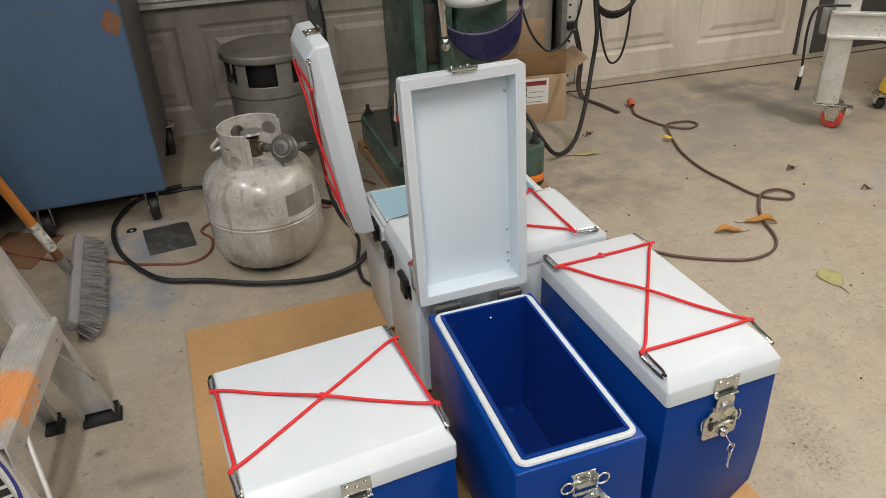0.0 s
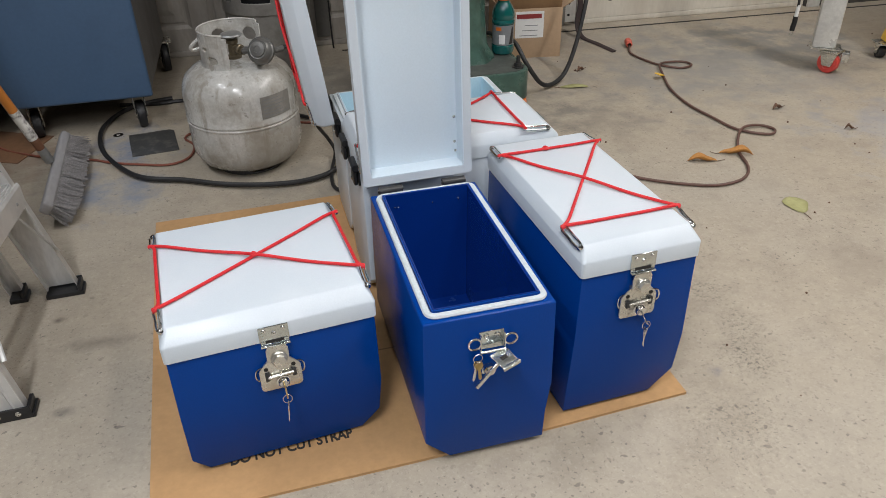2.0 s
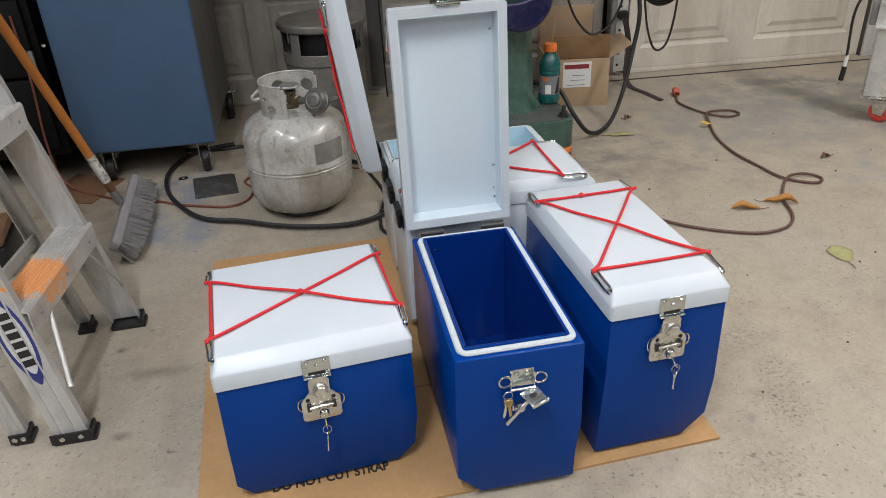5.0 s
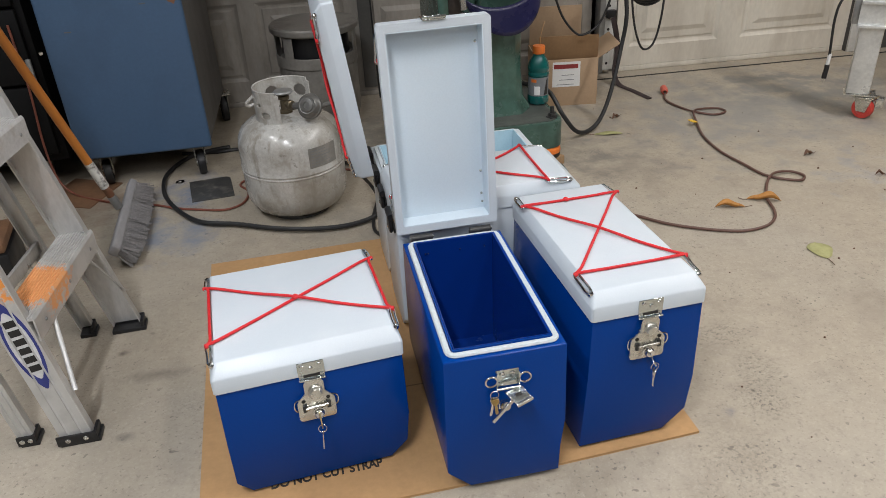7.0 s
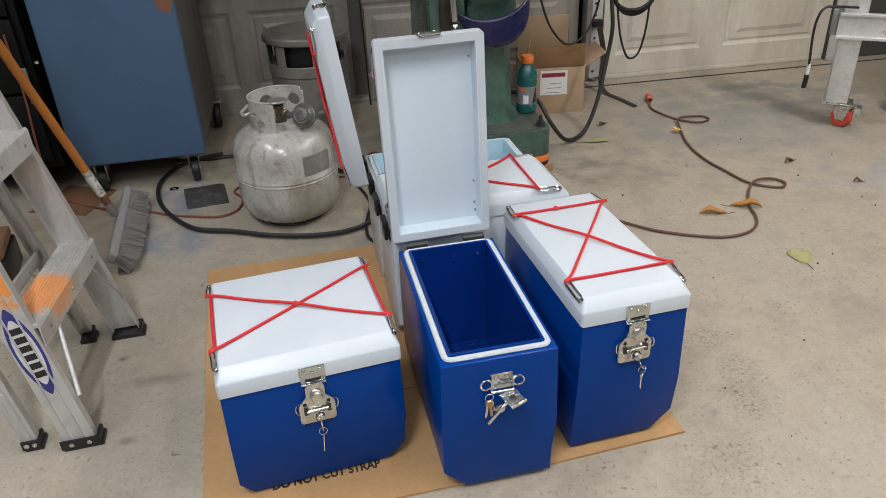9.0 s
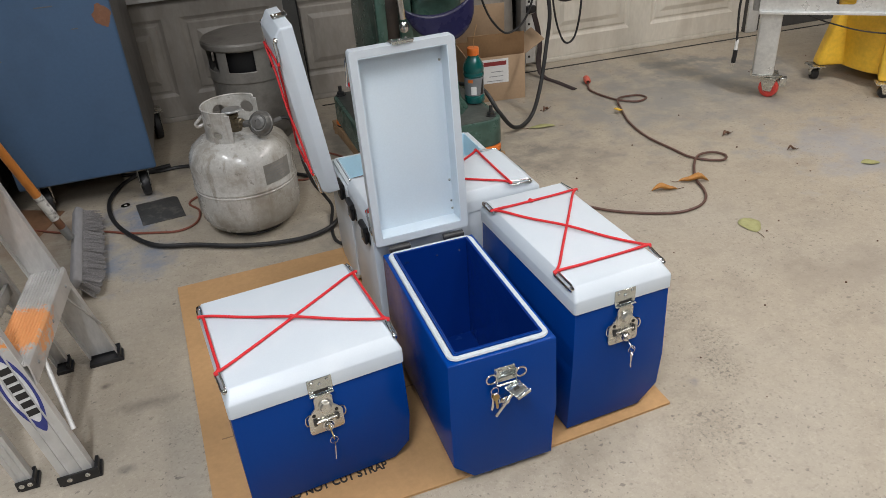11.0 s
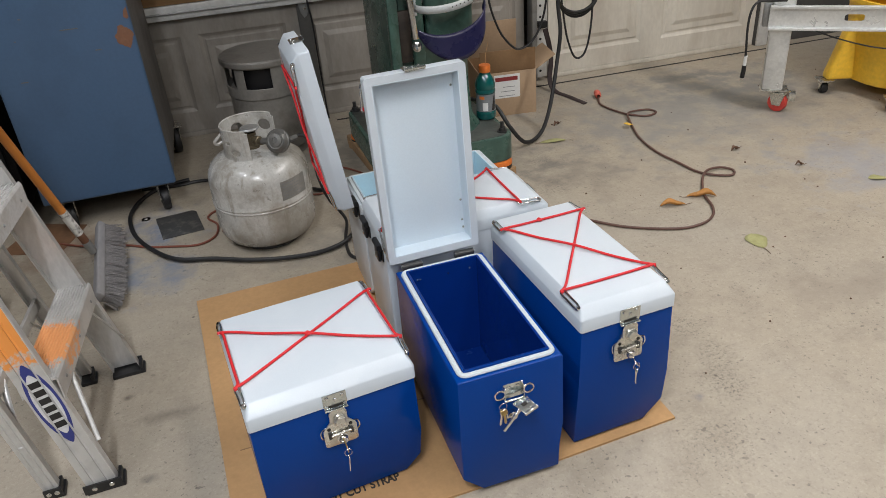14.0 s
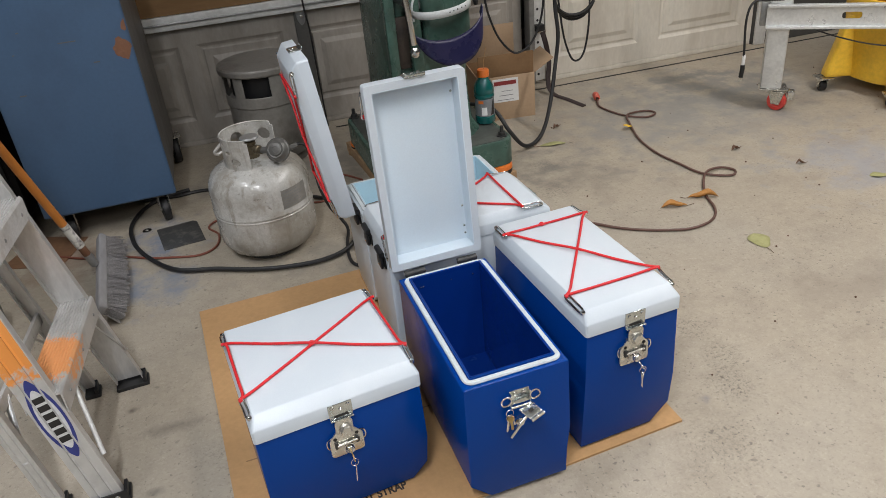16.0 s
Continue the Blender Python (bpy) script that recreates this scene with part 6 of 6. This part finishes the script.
part("end_plate", rbox(-0.105, -0.0745, -0.010, 0.030, 0.335, 0.425, 0.003), STEEL_GREY, fr, "grey end bracket")
part("leg", rbox(0.86, 0.94, -0.028, 0.035, 0.092, 0.84, 0.006), FRAME_PAINT, fr)
for cx in (-0.005, 0.90):
    part("caster_plate", rbox(cx - 0.075, cx + 0.030, -0.034, 0.045, 0.087, 0.0915, 0.001), ZINC, fr, "zinc caster plate")
    caster(fr, cx, -0.005, 0.037, 0.0835, RED_WHEEL, 62)
    for off in (-0.0155, 0.0155):
        part("fork_plate", prism([(-0.032, 0.0855), (0.032, 0.0855), (0.032, 0.076), (0.016, 0.026), (-0.016, 0.026), (-0.032, 0.076)], off - 0.001, off + 0.001, 0.0, None, pose(cx, -0.005, 0, 0, 0, 62 + 90)), ZINC, fr, "bright pressed caster fork")
    part("brake_tab", rbox(cx + 0.035, cx + 0.062, -0.02, 0.012, 0.045, 0.080, 0.003), ZINC, fr, "caster brake tab")
plug = tagged(link("plug_cord", tube([(1.80, 1.36, 0.440), (1.715, 1.35, 0.452), (1.672, 1.36, 0.452), (1.648, 1.36, 0.427), (1.640, 1.36, 0.37), (1.647, 1.36, 0.273), (1.649, 1.36, 0.23)], 0.0045, 8, False, 6), RUBBER), "black mains cord hanging from the frame", "cord")
part("white_tag", tube([(1.650, 1.36, 0.258), (1.648, 1.36, 0.218)], 0.0062, 8, False, 0), PAPER, plug, "white tag round the cord")
part("plug", tube([(1.648, 1.36, 0.220), (1.648, 1.36, 0.200), (1.646, 1.36, 0.186), (1.645, 1.36, 0.172)], 0.0085, 10, False, 3), BLACK, plug, "black plug")
for s in (-1, 1):
    part("prong", tube([(1.645 + s * 0.005, 1.36, 0.172), (1.644 + s * 0.005, 1.36, 0.156)], 0.0015, 6, False, 0), ZINC, plug)
tagged(link("plug_cord", tube([(1.90, 1.42, 0.345), (1.96, 1.36, 0.305), (2.03, 1.28, 0.275), (2.10, 1.19, 0.258), (2.18, 1.11, 0.260), (2.28, 1.02, 0.29), (2.40, 0.92, 0.335)], 0.0028, 8, False, 6), RUBBER), "black cord slung along the frame", "cord")

# ---- mop bucket ----
mop = thing("mop_bucket", pose(2.405, 1.345, 0), "worn yellow plastic mop bucket on small casters", "mop bucket")
bm = bmesh.new()
rings = []
N = 40
for z, s, inset in ((0.052, 0.80, 0), (0.060, 0.88, 0), (0.08, 0.90, 0), (0.36, 1.05, 0), (0.372, 1.10, 0), (0.385, 1.10, 0), (0.385, 1.03, 0), (0.36, 1.00, 0), (0.12, 0.86, 0)):
    rings.append([bm.verts.new((0.205 * s * math.copysign(abs(math.cos(u)) ** 0.75, math.cos(u)), 0.185 * s * math.copysign(abs(math.sin(u)) ** 0.75, math.sin(u)), z)) for u in [2 * math.pi * k / N for k in range(N)]])
for a, b in zip(rings, rings[1:]):
    for i in range(N):
        bm.faces.new((a[i], a[(i + 1) % N], b[(i + 1) % N], b[i]))
bm.faces.new(rings[0][::-1])
bm.faces.new(rings[-1])
part("tub", bm, YELLOW, mop, "scuffed yellow tub")
for (cx, cy), turn in (((-0.262, 0.105), 160), ((-0.205, -0.195), 235), ((0.22, 0.15), 30), ((0.2, -0.17), -40)):
    u = Vector((cx, cy)).normalized()
    fin = prism([(0.12, 0.062), (0.285, 0.060), (0.285, 0.078), (0.235, 0.27), (0.20, 0.34), (0.12, 0.34)], -0.03, 0.03, 0.012, None, pose(0, 0, 0, 0, 0, math.degrees(math.atan2(cy, cx))), 3)
    part("corner_fin", fin, YELLOW, mop)
    caster(mop, cx, cy, 0.022, 0.0595, RUBBER, turn)
part("handle_boss", lathe([(0.02, 0), (0.02, 0.02), (0, 0.022)], 20, None, pose(-0.08, -0.196, 0.30, 90)), YELLOW, mop)
tagged(link("yellow_wringer", slab(2.28, 2.56, 1.27, 1.47, 0.386, 0.62, 0.04), YELLOW), "yellow plastic wringer sitting on the mop bucket", "wringer")
